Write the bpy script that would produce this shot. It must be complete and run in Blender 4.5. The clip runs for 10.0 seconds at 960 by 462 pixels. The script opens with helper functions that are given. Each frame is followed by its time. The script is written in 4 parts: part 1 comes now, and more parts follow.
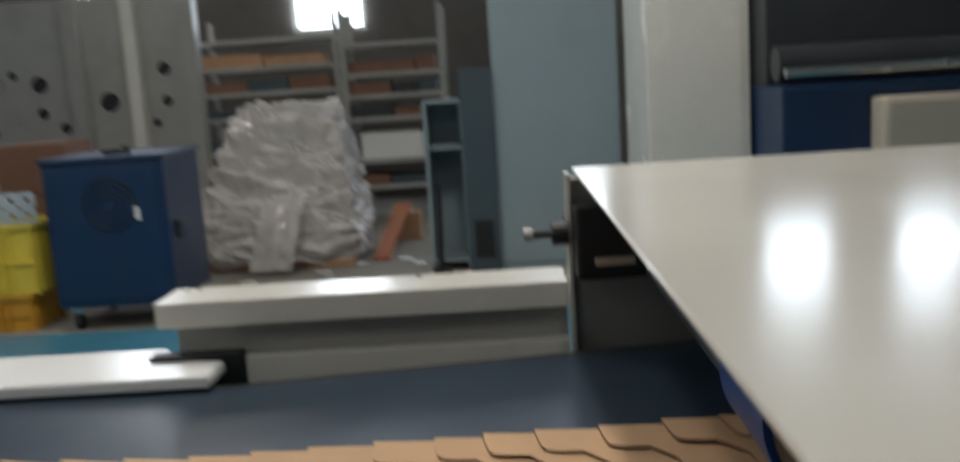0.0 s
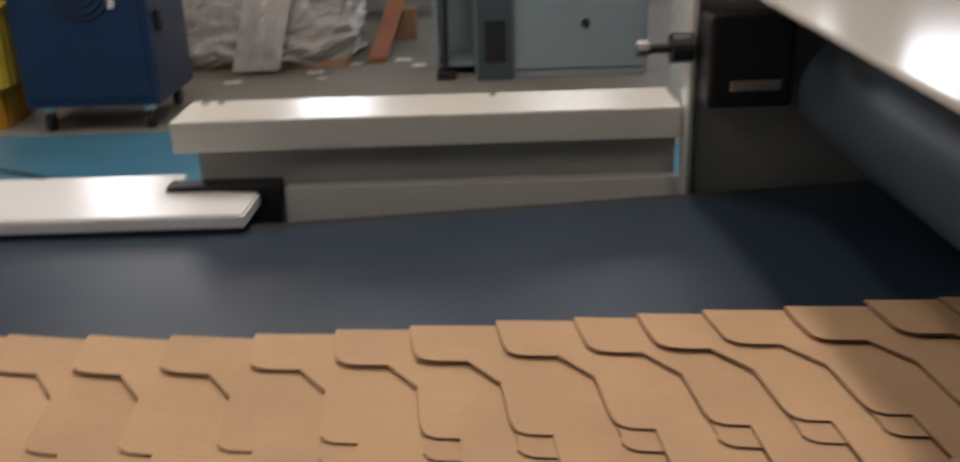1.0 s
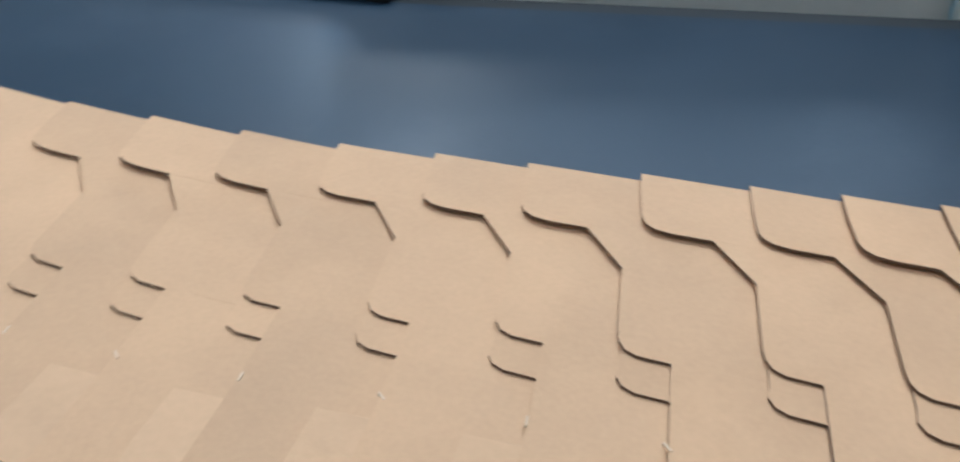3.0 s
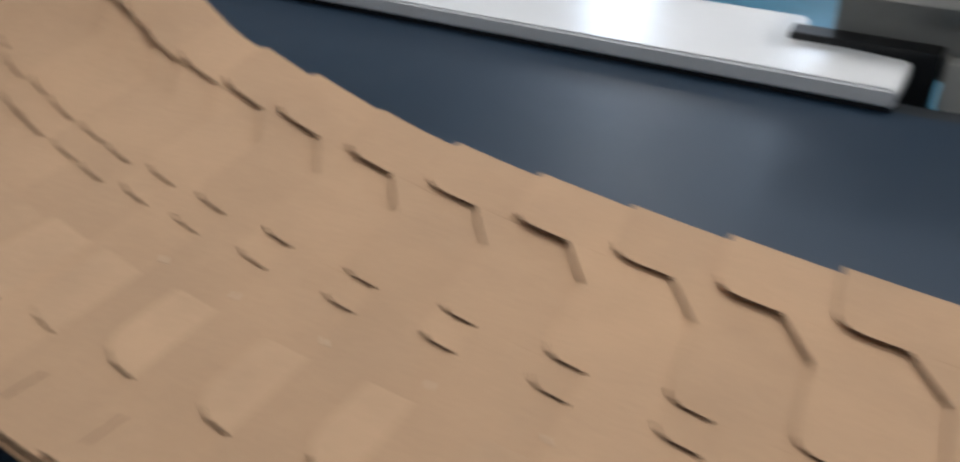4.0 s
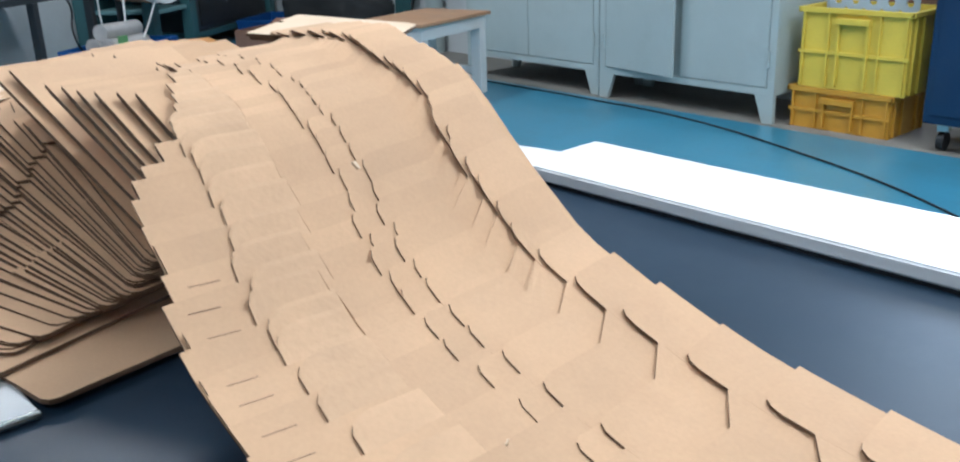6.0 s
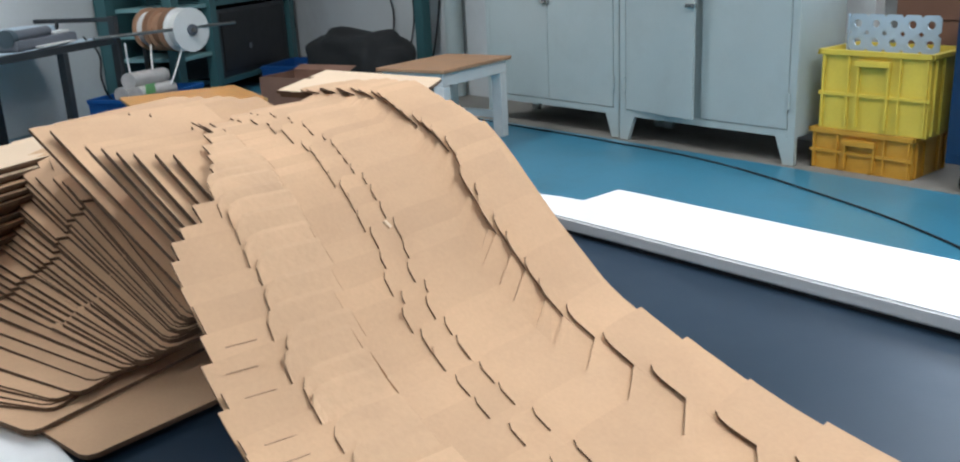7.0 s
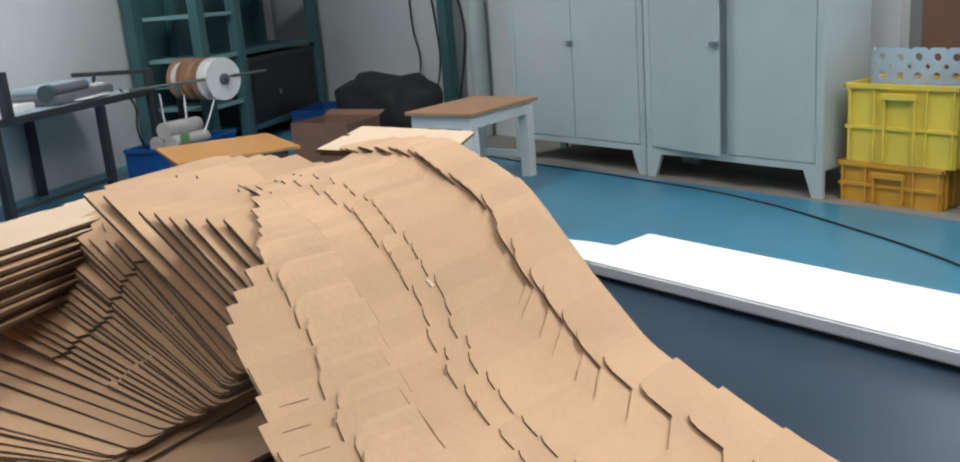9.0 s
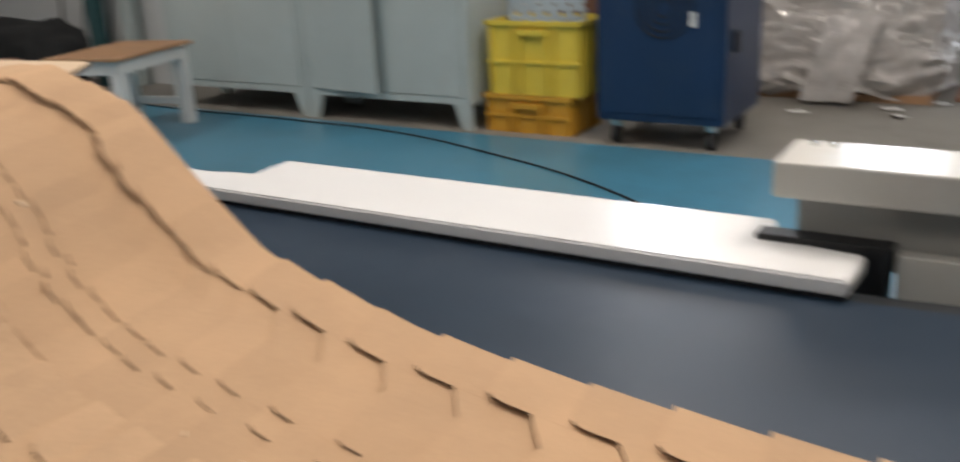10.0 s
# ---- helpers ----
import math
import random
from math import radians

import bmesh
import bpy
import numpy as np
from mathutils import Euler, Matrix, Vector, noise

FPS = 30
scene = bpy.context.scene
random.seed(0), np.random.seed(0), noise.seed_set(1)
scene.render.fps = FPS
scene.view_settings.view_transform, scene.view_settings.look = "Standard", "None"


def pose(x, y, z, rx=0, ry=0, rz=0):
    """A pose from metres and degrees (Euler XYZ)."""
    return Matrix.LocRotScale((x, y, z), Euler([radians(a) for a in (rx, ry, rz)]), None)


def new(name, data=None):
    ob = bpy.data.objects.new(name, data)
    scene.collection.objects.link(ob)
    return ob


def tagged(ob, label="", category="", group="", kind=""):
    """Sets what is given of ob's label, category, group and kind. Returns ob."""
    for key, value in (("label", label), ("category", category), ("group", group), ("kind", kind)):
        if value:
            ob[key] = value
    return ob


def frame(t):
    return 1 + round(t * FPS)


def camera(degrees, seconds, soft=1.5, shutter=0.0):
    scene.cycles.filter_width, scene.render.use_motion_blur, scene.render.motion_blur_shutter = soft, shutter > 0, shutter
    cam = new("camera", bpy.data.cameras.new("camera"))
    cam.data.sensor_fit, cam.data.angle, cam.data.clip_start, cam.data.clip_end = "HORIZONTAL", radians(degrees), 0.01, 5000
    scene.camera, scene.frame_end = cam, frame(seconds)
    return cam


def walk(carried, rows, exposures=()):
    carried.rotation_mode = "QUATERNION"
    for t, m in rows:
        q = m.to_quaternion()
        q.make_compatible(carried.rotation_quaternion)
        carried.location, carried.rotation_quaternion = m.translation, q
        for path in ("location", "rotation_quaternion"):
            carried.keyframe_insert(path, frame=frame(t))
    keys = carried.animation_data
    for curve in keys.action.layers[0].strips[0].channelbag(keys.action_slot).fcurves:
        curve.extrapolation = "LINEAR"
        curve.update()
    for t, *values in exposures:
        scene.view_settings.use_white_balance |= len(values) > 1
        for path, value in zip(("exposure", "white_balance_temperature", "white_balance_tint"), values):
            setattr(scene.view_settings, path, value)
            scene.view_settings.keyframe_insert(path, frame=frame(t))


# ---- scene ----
cam = camera(53.93, 10.0, soft=2.0, shutter=0.5)

# seconds, x, y, z, pitch, roll, yaw
PATH = [
    (0.0, 0.831, -2.477, 1.446, -9.37, 3.67, 1.03),
    (0.5, 0.622, -2.152, 1.385, -17.43, 2.43, -6.17),
    (1.0, 0.511, -1.989, 1.405, -21.55, 1.63, -0.81),
    (1.5, 0.550, -1.880, 1.366, -30.75, 0.20, 3.90),
    (2.0, 0.571, -1.712, 1.354, -36.26, -0.49, 2.63),
    (2.5, 0.600, -1.631, 1.334, -38.45, 0.84, 4.34),
    (3.0, 0.602, -1.613, 1.306, -34.95, 0.72, 14.90),
    (3.2, 0.606, -1.611, 1.310, -35.73, 0.40, 18.04),
    (4.3, -0.029, -1.648, 1.319, -29.85, 0.28, 33.58),
    (4.5, -0.020, -1.660, 1.312, -28.66, 0.44, 37.01),
    (5.0, -0.006, -1.665, 1.312, -25.00, 1.30, 42.28),
    (5.5, 0.024, -1.660, 1.311, -21.80, 1.31, 46.25),
    (6.0, 0.070, -1.690, 1.345, -19.42, 1.84, 47.95),
    (6.2, 0.072, -1.694, 1.350, -18.75, 2.00, 48.25),
    (7.5, 0.086, -1.724, 1.401, -16.32, 2.99, 49.48),
    (8.0, 0.098, -1.736, 1.413, -15.70, 3.36, 50.08),
    (8.5, 0.102, -1.745, 1.423, -15.24, 3.85, 50.38),
    (9.0, 0.103, -1.750, 1.430, -14.81, 4.28, 50.31),
    (9.5, 0.190, -1.768, 1.423, -15.02, 3.80, 46.15),
    (9.7, 0.223, -1.760, 1.396, -16.22, 2.80, 40.27),
    (10.0, 0.279, -1.746, 1.377, -18.99, 2.87, 31.17),
]
walk(cam, [(t, pose(x, y, z, 90 + p, r, w)) for t, x, y, z, p, r, w in PATH],
     exposures=[(0, -1.27, 6700, 10), (0.5, -1.42, 7000, 14), (1.0, -1.32, 7300, 19), (1.5, -0.87, 6900, 14), (2.0, -0.77, 6000, 9), (2.5, -0.52, 5700, 8), (3.2, -0.64, 5300, 5),
                (4.3, -1.34, 6300, 14), (4.9, -0.72, 5900, 10), (5.5, -0.17, 5400, 7), (7.5, -0.40, 6000, 10), (9.2, -0.42, 6200, 11), (10, -0.82, 7000, 16)])

# ---- world and lights ----
world = bpy.data.worlds.new("world")
scene.world = world
world.use_nodes = True
sky = world.node_tree.nodes.new("ShaderNodeTexSky")
sky.sky_type, sky.sun_disc, sky.sun_elevation, sky.sun_rotation = "NISHITA", False, radians(40), radians(20)
world.node_tree.links.new(sky.outputs[0], world.node_tree.nodes["Background"].inputs[0])
world.node_tree.nodes["Background"].inputs[1].default_value = 0.1

TUBES = [(-6.0, 0.5, 140), (-2.6, -0.8, 55), (-1.3, 2.2, 45), (-2.4, 6.3, 60), (-0.2, 1.0, 70), (1.1, 1.2, 120), (-3.4, -4.4, 40), (5.6, 4.8, 40), (1.4, -3.2, 80)]
TUBE_Z = 4.3
for lx, ly, watts in TUBES:
    lamp = bpy.data.lights.new("tube_light", "AREA")
    lamp.shape, lamp.size, lamp.size_y, lamp.energy, lamp.color = "RECTANGLE", 0.30, 1.5, watts, (1.0, 0.96, 0.90)
    new("tube_light", lamp).matrix_world = pose(lx, ly, TUBE_Z - 0.09)
WIN_HI, CEIL_Z = 5.0, 5.4


def sill(x):
    return 1.4 if x > 4 else 2.1  # the eastern windows reach lower


WINDOWS = [-6.8, -4.0, -1.2, 1.7, 4.6, 6.3, 8.2]
for wx in WINDOWS:
    lamp = bpy.data.lights.new("window_light", "AREA")
    lamp.shape, lamp.size, lamp.size_y, lamp.energy, lamp.color = "RECTANGLE", 0.9, WIN_HI - sill(wx) - 0.1, 60.0, (0.80, 0.90, 1.0)
    new("window_light", lamp).matrix_world = pose(wx, 9.32, (sill(wx) + WIN_HI) / 2, 90, 0, 180) @ pose(0, 0, 0, 180, 0, 0)


# ---- materials ----
def mat(name, colour, rough=0.6, metal=0.0, vary=0.12, scale=6.0, bump=0.0, bscale=80.0, dirt=None, dirt_amount=0.3, dirt_scale=2.5,
        per_object=0.0, coat=0.0, island=0.0):
    """A painted or natural surface: a base colour, a slow and a fine variation, dirt patches and fine relief."""
    m = bpy.data.materials.new(name)
    m.use_nodes = True
    nt = m.node_tree
    N, link = nt.nodes, nt.links.new
    b = N["Principled BSDF"]
    b.inputs["Roughness"].default_value, b.inputs["Metallic"].default_value = rough, metal
    b.inputs["Coat Weight"].default_value = coat
    co = N.new("ShaderNodeTexCoord")
    slow = N.new("ShaderNodeTexNoise")
    slow.inputs["Scale"].default_value, slow.inputs["Detail"].default_value = scale, 5
    link(co.outputs["Object"], slow.inputs["Vector"])
    fine = N.new("ShaderNodeTexNoise")
    fine.inputs["Scale"].default_value, fine.inputs["Detail"].default_value = bscale, 3
    link(co.outputs["Object"], fine.inputs["Vector"])
    mix = N.new("ShaderNodeMath")
    mix.operation = "MULTIPLY_ADD"
    mix.inputs[1].default_value = 0.35
    link(fine.outputs[0], mix.inputs[0])
    link(slow.outputs[0], mix.inputs[2])
    ramp = N.new("ShaderNodeMapRange")
    ramp.inputs["From Min"].default_value, ramp.inputs["From Max"].default_value = 0.35, 1.0
    ramp.inputs["To Min"].default_value, ramp.inputs["To Max"].default_value = 1 - vary, 1 + vary
    link(mix.outputs[0], ramp.inputs[0])
    val = ramp.outputs[0]
    if per_object:
        info = N.new("ShaderNodeObjectInfo")
        r2 = N.new("ShaderNodeMapRange")
        r2.inputs["To Min"].default_value, r2.inputs["To Max"].default_value = 1 - per_object, 1 + per_object
        link(info.outputs["Random"], r2.inputs[0])
        mul = N.new("ShaderNodeMath")
        mul.operation = "MULTIPLY"
        link(val, mul.inputs[0]), link(r2.outputs[0], mul.inputs[1])
        val = mul.outputs[0]
    if island:
        geo = N.new("ShaderNodeNewGeometry")
        r3 = N.new("ShaderNodeMapRange")
        r3.inputs["To Min"].default_value, r3.inputs["To Max"].default_value = 1 - island, 1 + island
        link(geo.outputs["Random Per Island"], r3.inputs[0])
        mul = N.new("ShaderNodeMath")
        mul.operation = "MULTIPLY"
        link(val, mul.inputs[0]), link(r3.outputs[0], mul.inputs[1])
        val = mul.outputs[0]
    sc = N.new("ShaderNodeVectorMath")
    sc.operation = "SCALE"
    sc.inputs[0].default_value = colour
    link(val, sc.inputs["Scale"])
    out = sc.outputs[0]
    if dirt:
        dn = N.new("ShaderNodeTexNoise")
        dn.inputs["Scale"].default_value, dn.inputs["Detail"].default_value, dn.inputs["Roughness"].default_value = dirt_scale, 8, 0.7
        link(co.outputs["Object"], dn.inputs["Vector"])
        dr = N.new("ShaderNodeMapRange")
        dr.inputs["From Min"].default_value, dr.inputs["From Max"].default_value = 0.5, 0.75
        dr.inputs["To Max"].default_value = dirt_amount
        link(dn.outputs[0], dr.inputs[0])
        mx = N.new("ShaderNodeMix")
        mx.data_type = "RGBA"
        link(dr.outputs[0], mx.inputs[0])
        link(out, mx.inputs[6])
        mx.inputs[7].default_value = (*dirt, 1)
        out = mx.outputs[2]
    link(out, b.inputs["Base Color"])
    rr = N.new("ShaderNodeMapRange")
    rr.inputs["To Min"].default_value, rr.inputs["To Max"].default_value = max(0.02, rough - 0.1), min(1, rough + 0.1)
    link(slow.outputs[0], rr.inputs[0])
    link(rr.outputs[0], b.inputs["Roughness"])
    if bump:
        bp = N.new("ShaderNodeBump")
        bp.inputs["Strength"].default_value, bp.inputs["Distance"].default_value = bump, 0.002
        link(fine.outputs[0], bp.inputs["Height"])
        link(bp.outputs[0], b.inputs["Normal"])
    return m


def emit(name, colour, strength):
    m = bpy.data.materials.new(name)
    m.use_nodes = True
    b = m.node_tree.nodes["Principled BSDF"]
    b.inputs["Base Color"].default_value = (*colour, 1)
    b.inputs["Emission Color"].default_value = (*colour, 1)
    b.inputs["Emission Strength"].default_value = strength
    return m


KRAFT = mat("kraft_board", (0.575, 0.368, 0.214), 0.82, vary=0.12, scale=5, bump=0.12, bscale=160, per_object=0.05, dirt=(0.42, 0.26, 0.145), dirt_amount=0.30, dirt_scale=4)
KRAFT_TAB = mat("kraft_liner", (0.592, 0.384, 0.227), 0.85, vary=0.12, scale=9, bump=0.25, bscale=110, per_object=0.05)
# cut edges: fluted brown, darkened with the shadow in the gaps between boards
KRAFT_SHADED_EDGE = mat("shaded_corrugated_edge", (0.115, 0.064, 0.034), 0.9, vary=0.25, scale=30, bump=0.5, bscale=220)
# paler kraft for torn fibre; on box tops it carries the ceiling light
KRAFT_TORN_LIT = mat("torn_and_lit_board", (0.66, 0.50, 0.34), 0.8, vary=0.08, scale=4, bump=0.1, bscale=150)
BELT = mat("navy_belt", (0.015, 0.032, 0.056), 0.41, vary=0.14, scale=3, bump=0.08, bscale=260, dirt=(0.06, 0.08, 0.11), dirt_amount=0.35, dirt_scale=2)
WHITE = mat("white_enamel", (0.86, 0.87, 0.87), 0.22, vary=0.04, scale=3, dirt=(0.55, 0.53, 0.48), dirt_amount=0.12, dirt_scale=6)
CREAM = mat("cream_enamel", (0.66, 0.65, 0.60), 0.25, vary=0.05, scale=3, dirt=(0.42, 0.39, 0.33), dirt_amount=0.2, dirt_scale=6)
HOOD = mat("cream_hood_paint", (0.66, 0.64, 0.58), 0.16, vary=0.03, scale=2, dirt=(0.5, 0.47, 0.4), dirt_amount=0.1)
GREYP = mat("grey_frame_paint", (0.33, 0.33, 0.31), 0.4, vary=0.08, scale=4, dirt=(0.2, 0.19, 0.17), dirt_amount=0.3)
DARKP = mat("dark_grey_steel", (0.028, 0.032, 0.036), 0.4, vary=0.2, scale=8)
BAGM = mat("dull_black_cloth", (0.010, 0.011, 0.012), 0.85, vary=0.2, scale=8)
BLACK = mat("black_rubber", (0.012, 0.013, 0.015), 0.5, vary=0.2, scale=8)
STEEL_DULL = mat("dull_steel", (0.28, 0.28, 0.27), 0.5, metal=1.0, vary=0.2, scale=30)
STEEL = mat("bright_steel", (0.62, 0.62, 0.60), 0.25, metal=1.0, vary=0.1, scale=10)
ROLLER = mat("blue_black_roller", (0.058, 0.086, 0.115), 0.36, vary=0.12, scale=4, bump=0.05, bscale=200)
SLEEVE = mat("blue_roller_sleeve", (0.006, 0.052, 0.22), 0.45, vary=0.12, scale=6)
FLOOR_BLUE = mat("blue_floor_paint", (0.062, 0.24, 0.36), 0.32, vary=0.16, scale=1.2, bump=0.1, bscale=40, dirt=(0.05, 0.12, 0.15), dirt_amount=0.45, dirt_scale=1.1)
CONCRETE = mat("grey_concrete", (0.24, 0.225, 0.20), 0.75, vary=0.2, scale=1.5, bump=0.3, bscale=60, dirt=(0.10, 0.09, 0.08), dirt_amount=0.5, dirt_scale=1.2)
WALL = mat("grey_wall_paint", (0.60, 0.62, 0.62), 0.7, vary=0.08, scale=1.0, bump=0.1, bscale=40, dirt=(0.3, 0.3, 0.29), dirt_amount=0.3, dirt_scale=0.8)
# north wall: the far bay's dimness and dark clutter put into its colour
DIMMED_WALL = mat("dimmed_wall", (0.13, 0.12, 0.11), 0.8, vary=0.2, scale=1.2, dirt=(0.07, 0.06, 0.055), dirt_amount=0.5, dirt_scale=1.5)
CEIL = mat("pale_ceiling", (0.34, 0.34, 0.33), 0.8, vary=0.06, scale=0.6)
CABINET = mat("pale_grey_green_enamel", (0.44, 0.50, 0.49), 0.35, vary=0.06, scale=2, dirt=(0.33, 0.36, 0.35), dirt_amount=0.3, dirt_scale=3)
YELLOW = mat("yellow_plastic", (0.74, 0.56, 0.07), 0.4, vary=0.1, scale=5, dirt=(0.45, 0.30, 0.05), dirt_amount=0.2, dirt_scale=6)
ORANGE = mat("amber_plastic", (0.60, 0.31, 0.03), 0.45, vary=0.1, scale=5, dirt=(0.28, 0.15, 0.03), dirt_amount=0.4, dirt_scale=6)
PERF = mat("pale_blue_steel", (0.42, 0.52, 0.60), 0.4, vary=0.06, scale=4)
NAVY = mat("navy_enamel", (0.007, 0.030, 0.085), 0.35, vary=0.15, scale=3, dirt=(0.03, 0.05, 0.08), dirt_amount=0.4, dirt_scale=4)
SLATE = mat("slate_enamel", (0.05, 0.075, 0.09), 0.45, vary=0.1, scale=4)
PANEL = mat("blue_grey_enamel", (0.25, 0.32, 0.345), 0.45, vary=0.05, scale=2, dirt=(0.2, 0.25, 0.27), dirt_amount=0.3)
BEIGE = mat("beige_enamel", (0.50, 0.45, 0.37), 0.45, vary=0.06, scale=3)
TEAL = mat("teal_enamel", (0.045, 0.12, 0.13), 0.45, vary=0.12, scale=4)
WOOD = mat("plywood", (0.42, 0.24, 0.13), 0.55, vary=0.18, scale=8, bump=0.1, bscale=60)
BRIGHTWOOD = mat("varnished_board", (0.58, 0.29, 0.09), 0.35, vary=0.2, scale=9)
REDWOOD = mat("red_brown_plank", (0.34, 0.12, 0.055), 0.6, vary=0.2, scale=7, bump=0.2, bscale=50)
BLUEPL = mat("blue_plastic", (0.012, 0.075, 0.26), 0.4, vary=0.12, scale=6)
FILM = mat("milky_film", (0.50, 0.48, 0.46), 0.16, vary=0.25, scale=5, bump=0.5, bscale=22, dirt=(0.3, 0.27, 0.24), dirt_amount=0.5, dirt_scale=5)
WHITEPL = mat("white_plastic", (0.72, 0.72, 0.70), 0.4, vary=0.05, scale=6)
PALETEAL = mat("pale_teal_enamel", (0.20, 0.36, 0.37), 0.4, vary=0.1, scale=4)
GREENTAG = mat("green_label", (0.20, 0.45, 0.18), 0.5, vary=0.1, scale=9)
CORE = mat("brown_reel_core", (0.35, 0.20, 0.12), 0.6, vary=0.15, scale=8)
GREYPL = mat("grey_plastic", (0.12, 0.13, 0.15), 0.4, vary=0.15, scale=8)
BROWNBOX = mat("brown_carton", (0.20, 0.105, 0.07), 0.8, vary=0.15, scale=5)
TUBE = emit("tube_glow", (1.0, 0.98, 0.94), 9.0)
DAY = emit("daylight", (0.80, 0.90, 1.0), 12.0)


# ---- building blocks ----
def link_mesh(name, bm, material, parent=None, label="", smooth=False):
    me = bpy.data.meshes.new(name)
    bmesh.ops.recalc_face_normals(bm, faces=bm.faces)
    if smooth:
        for f in bm.faces:
            f.smooth = True
    bm.to_mesh(me)
    bm.free()
    for m in material if isinstance(material, (list, tuple)) else [material]:
        me.materials.append(m)
    ob = new(name, me)
    if parent is not None:
        ob.parent = parent
    if label:
        ob["label"] = label
    return ob


def part(name, bm, material, parent, label="", smooth=False):
    return link_mesh(name, bm, material, parent, label, smooth)


def thing(name, label, category, group="", at=None):
    ob = new(name)
    ob.empty_display_size = 0.1
    if at is not None:
        ob.matrix_world = at
    return tagged(ob, label, category, group)


def add_box(bm, x0, x1, y0, y1, z0, z1, bevel=0.0, m=None):
    r = bmesh.ops.create_cube(bm, size=1.0)
    vs = r["verts"]
    bmesh.ops.scale(bm, vec=(x1 - x0, y1 - y0, z1 - z0), verts=vs)
    bmesh.ops.translate(bm, vec=((x0 + x1) / 2, (y0 + y1) / 2, (z0 + z1) / 2), verts=vs)
    if bevel:
        es = list({e for v in vs for e in v.link_edges})
        r = bmesh.ops.bevel(bm, geom=es, offset=bevel, segments=2, affect="EDGES", profile=0.6)
        vs = list({v for f in r["faces"] for v in f.verts} | {v for v in vs if v.is_valid})
    if m is not None:
        bmesh.ops.transform(bm, matrix=m, verts=vs)
    return vs


def box_bm(x0, x1, y0, y1, z0, z1, bevel=0.003, m=None):
    bm = bmesh.new()
    add_box(bm, x0, x1, y0, y1, z0, z1, bevel, m)
    return bm


def add_cyl(bm, p, q, r, segs=20, r2=None):
    p, q = Vector(p), Vector(q)
    d = q - p
    m = Matrix.Translation((p + q) / 2) @ d.to_track_quat("Z", "Y").to_matrix().to_4x4()
    return bmesh.ops.create_cone(bm, cap_ends=True, segments=segs, radius1=r, radius2=r if r2 is None else r2, depth=d.length, matrix=m)["verts"]


def cyl_bm(p, q, r, segs=20, r2=None):
    bm = bmesh.new()
    add_cyl(bm, p, q, r, segs, r2)
    return bm


def plate_bm(points, z0, z1):
    """An upright-sided plate with the outline points, between two heights."""
    bm = bmesh.new()
    lo = [bm.verts.new((x, y, z0)) for x, y in points]
    hi = [bm.verts.new((x, y, z1)) for x, y in points]
    bm.faces.new(lo), bm.faces.new(hi)
    n = len(points)
    for i in range(n):
        bm.faces.new((lo[i], lo[(i + 1) % n], hi[(i + 1) % n], hi[i]))
    return bm


def tube_curve(name, pts, r, material, parent=None):
    cu = bpy.data.curves.new(name, "CURVE")
    cu.dimensions, cu.bevel_depth, cu.bevel_resolution = "3D", r, 2
    sp = cu.splines.new("BEZIER")
    sp.bezier_points.add(len(pts) - 1)
    for b, p in zip(sp.bezier_points, pts):
        b.co = p
        b.handle_left_type = b.handle_right_type = "AUTO"
    cu.materials.append(material)
    ob = new(name, cu)
    if parent is not None:
        ob.parent = parent
    return ob


# ---- the hall ----
bm = box_bm(-11.6, 9.4, -8, 3.28, -0.2, 0.0, 0)
tagged(link_mesh("floor_blue", bm, FLOOR_BLUE), "worn blue painted workshop floor", "floor", kind="structure")
bm = box_bm(-11.6, 9.4, 3.28, 9.4, -0.2, -0.003, 0)
tagged(link_mesh("floor_concrete", bm, CONCRETE), "stained bare grey concrete floor", "floor", kind="structure")
tagged(link_mesh("ceiling", box_bm(-11.8, 9.6, -8.2, 9.6, CEIL_Z, CEIL_Z + 0.15, 0), CEIL), "plain pale workshop ceiling", "ceiling", kind="structure")
tagged(link_mesh("wall_west", box_bm(-11.8, -11.6, -8, 9.6, -0.2, CEIL_Z, 0), WALL), "plain grey painted wall", "wall", kind="structure")
tagged(link_mesh("wall_east", box_bm(9.4, 9.6, -8, 9.6, -0.2, CEIL_Z, 0), WALL), "plain grey painted wall", "wall", kind="structure")
tagged(link_mesh("wall_south", box_bm(-11.8, 9.6, -8.2, -8, -0.2, CEIL_Z, 0), WALL), "plain grey painted wall", "wall", kind="structure")
tagged(link_mesh("wall_partition", box_bm(-11.6, -2.85, 4.05, 4.17, -0.003, 3.2, 0), WALL), "grey painted partition wall behind the cabinets", "wall", kind="structure")
# north wall with window openings
bm = bmesh.new()
add_box(bm, -11.6, 9.4, 9.4, 9.6, -0.2, 1.4)
add_box(bm, -11.6, 9.4, 9.4, 9.6, WIN_HI, CEIL_Z)
edge = -11.6
for wx in WINDOWS:
    add_box(bm, edge, wx - 0.45, 9.4, 9.6, 1.4, WIN_HI)
    if sill(wx) > 1.4:
        add_box(bm, wx - 0.45, wx + 0.45, 9.4, 9.6, 1.4, sill(wx))
    edge = wx + 0.45
add_box(bm, edge, 9.4, 9.4, 9.6, 1.4, WIN_HI)
tagged(link_mesh("wall_north", bm, DIMMED_WALL), "brown-grey wall with tall windows, its colour darkened for the dim bay", "wall", kind="structure")
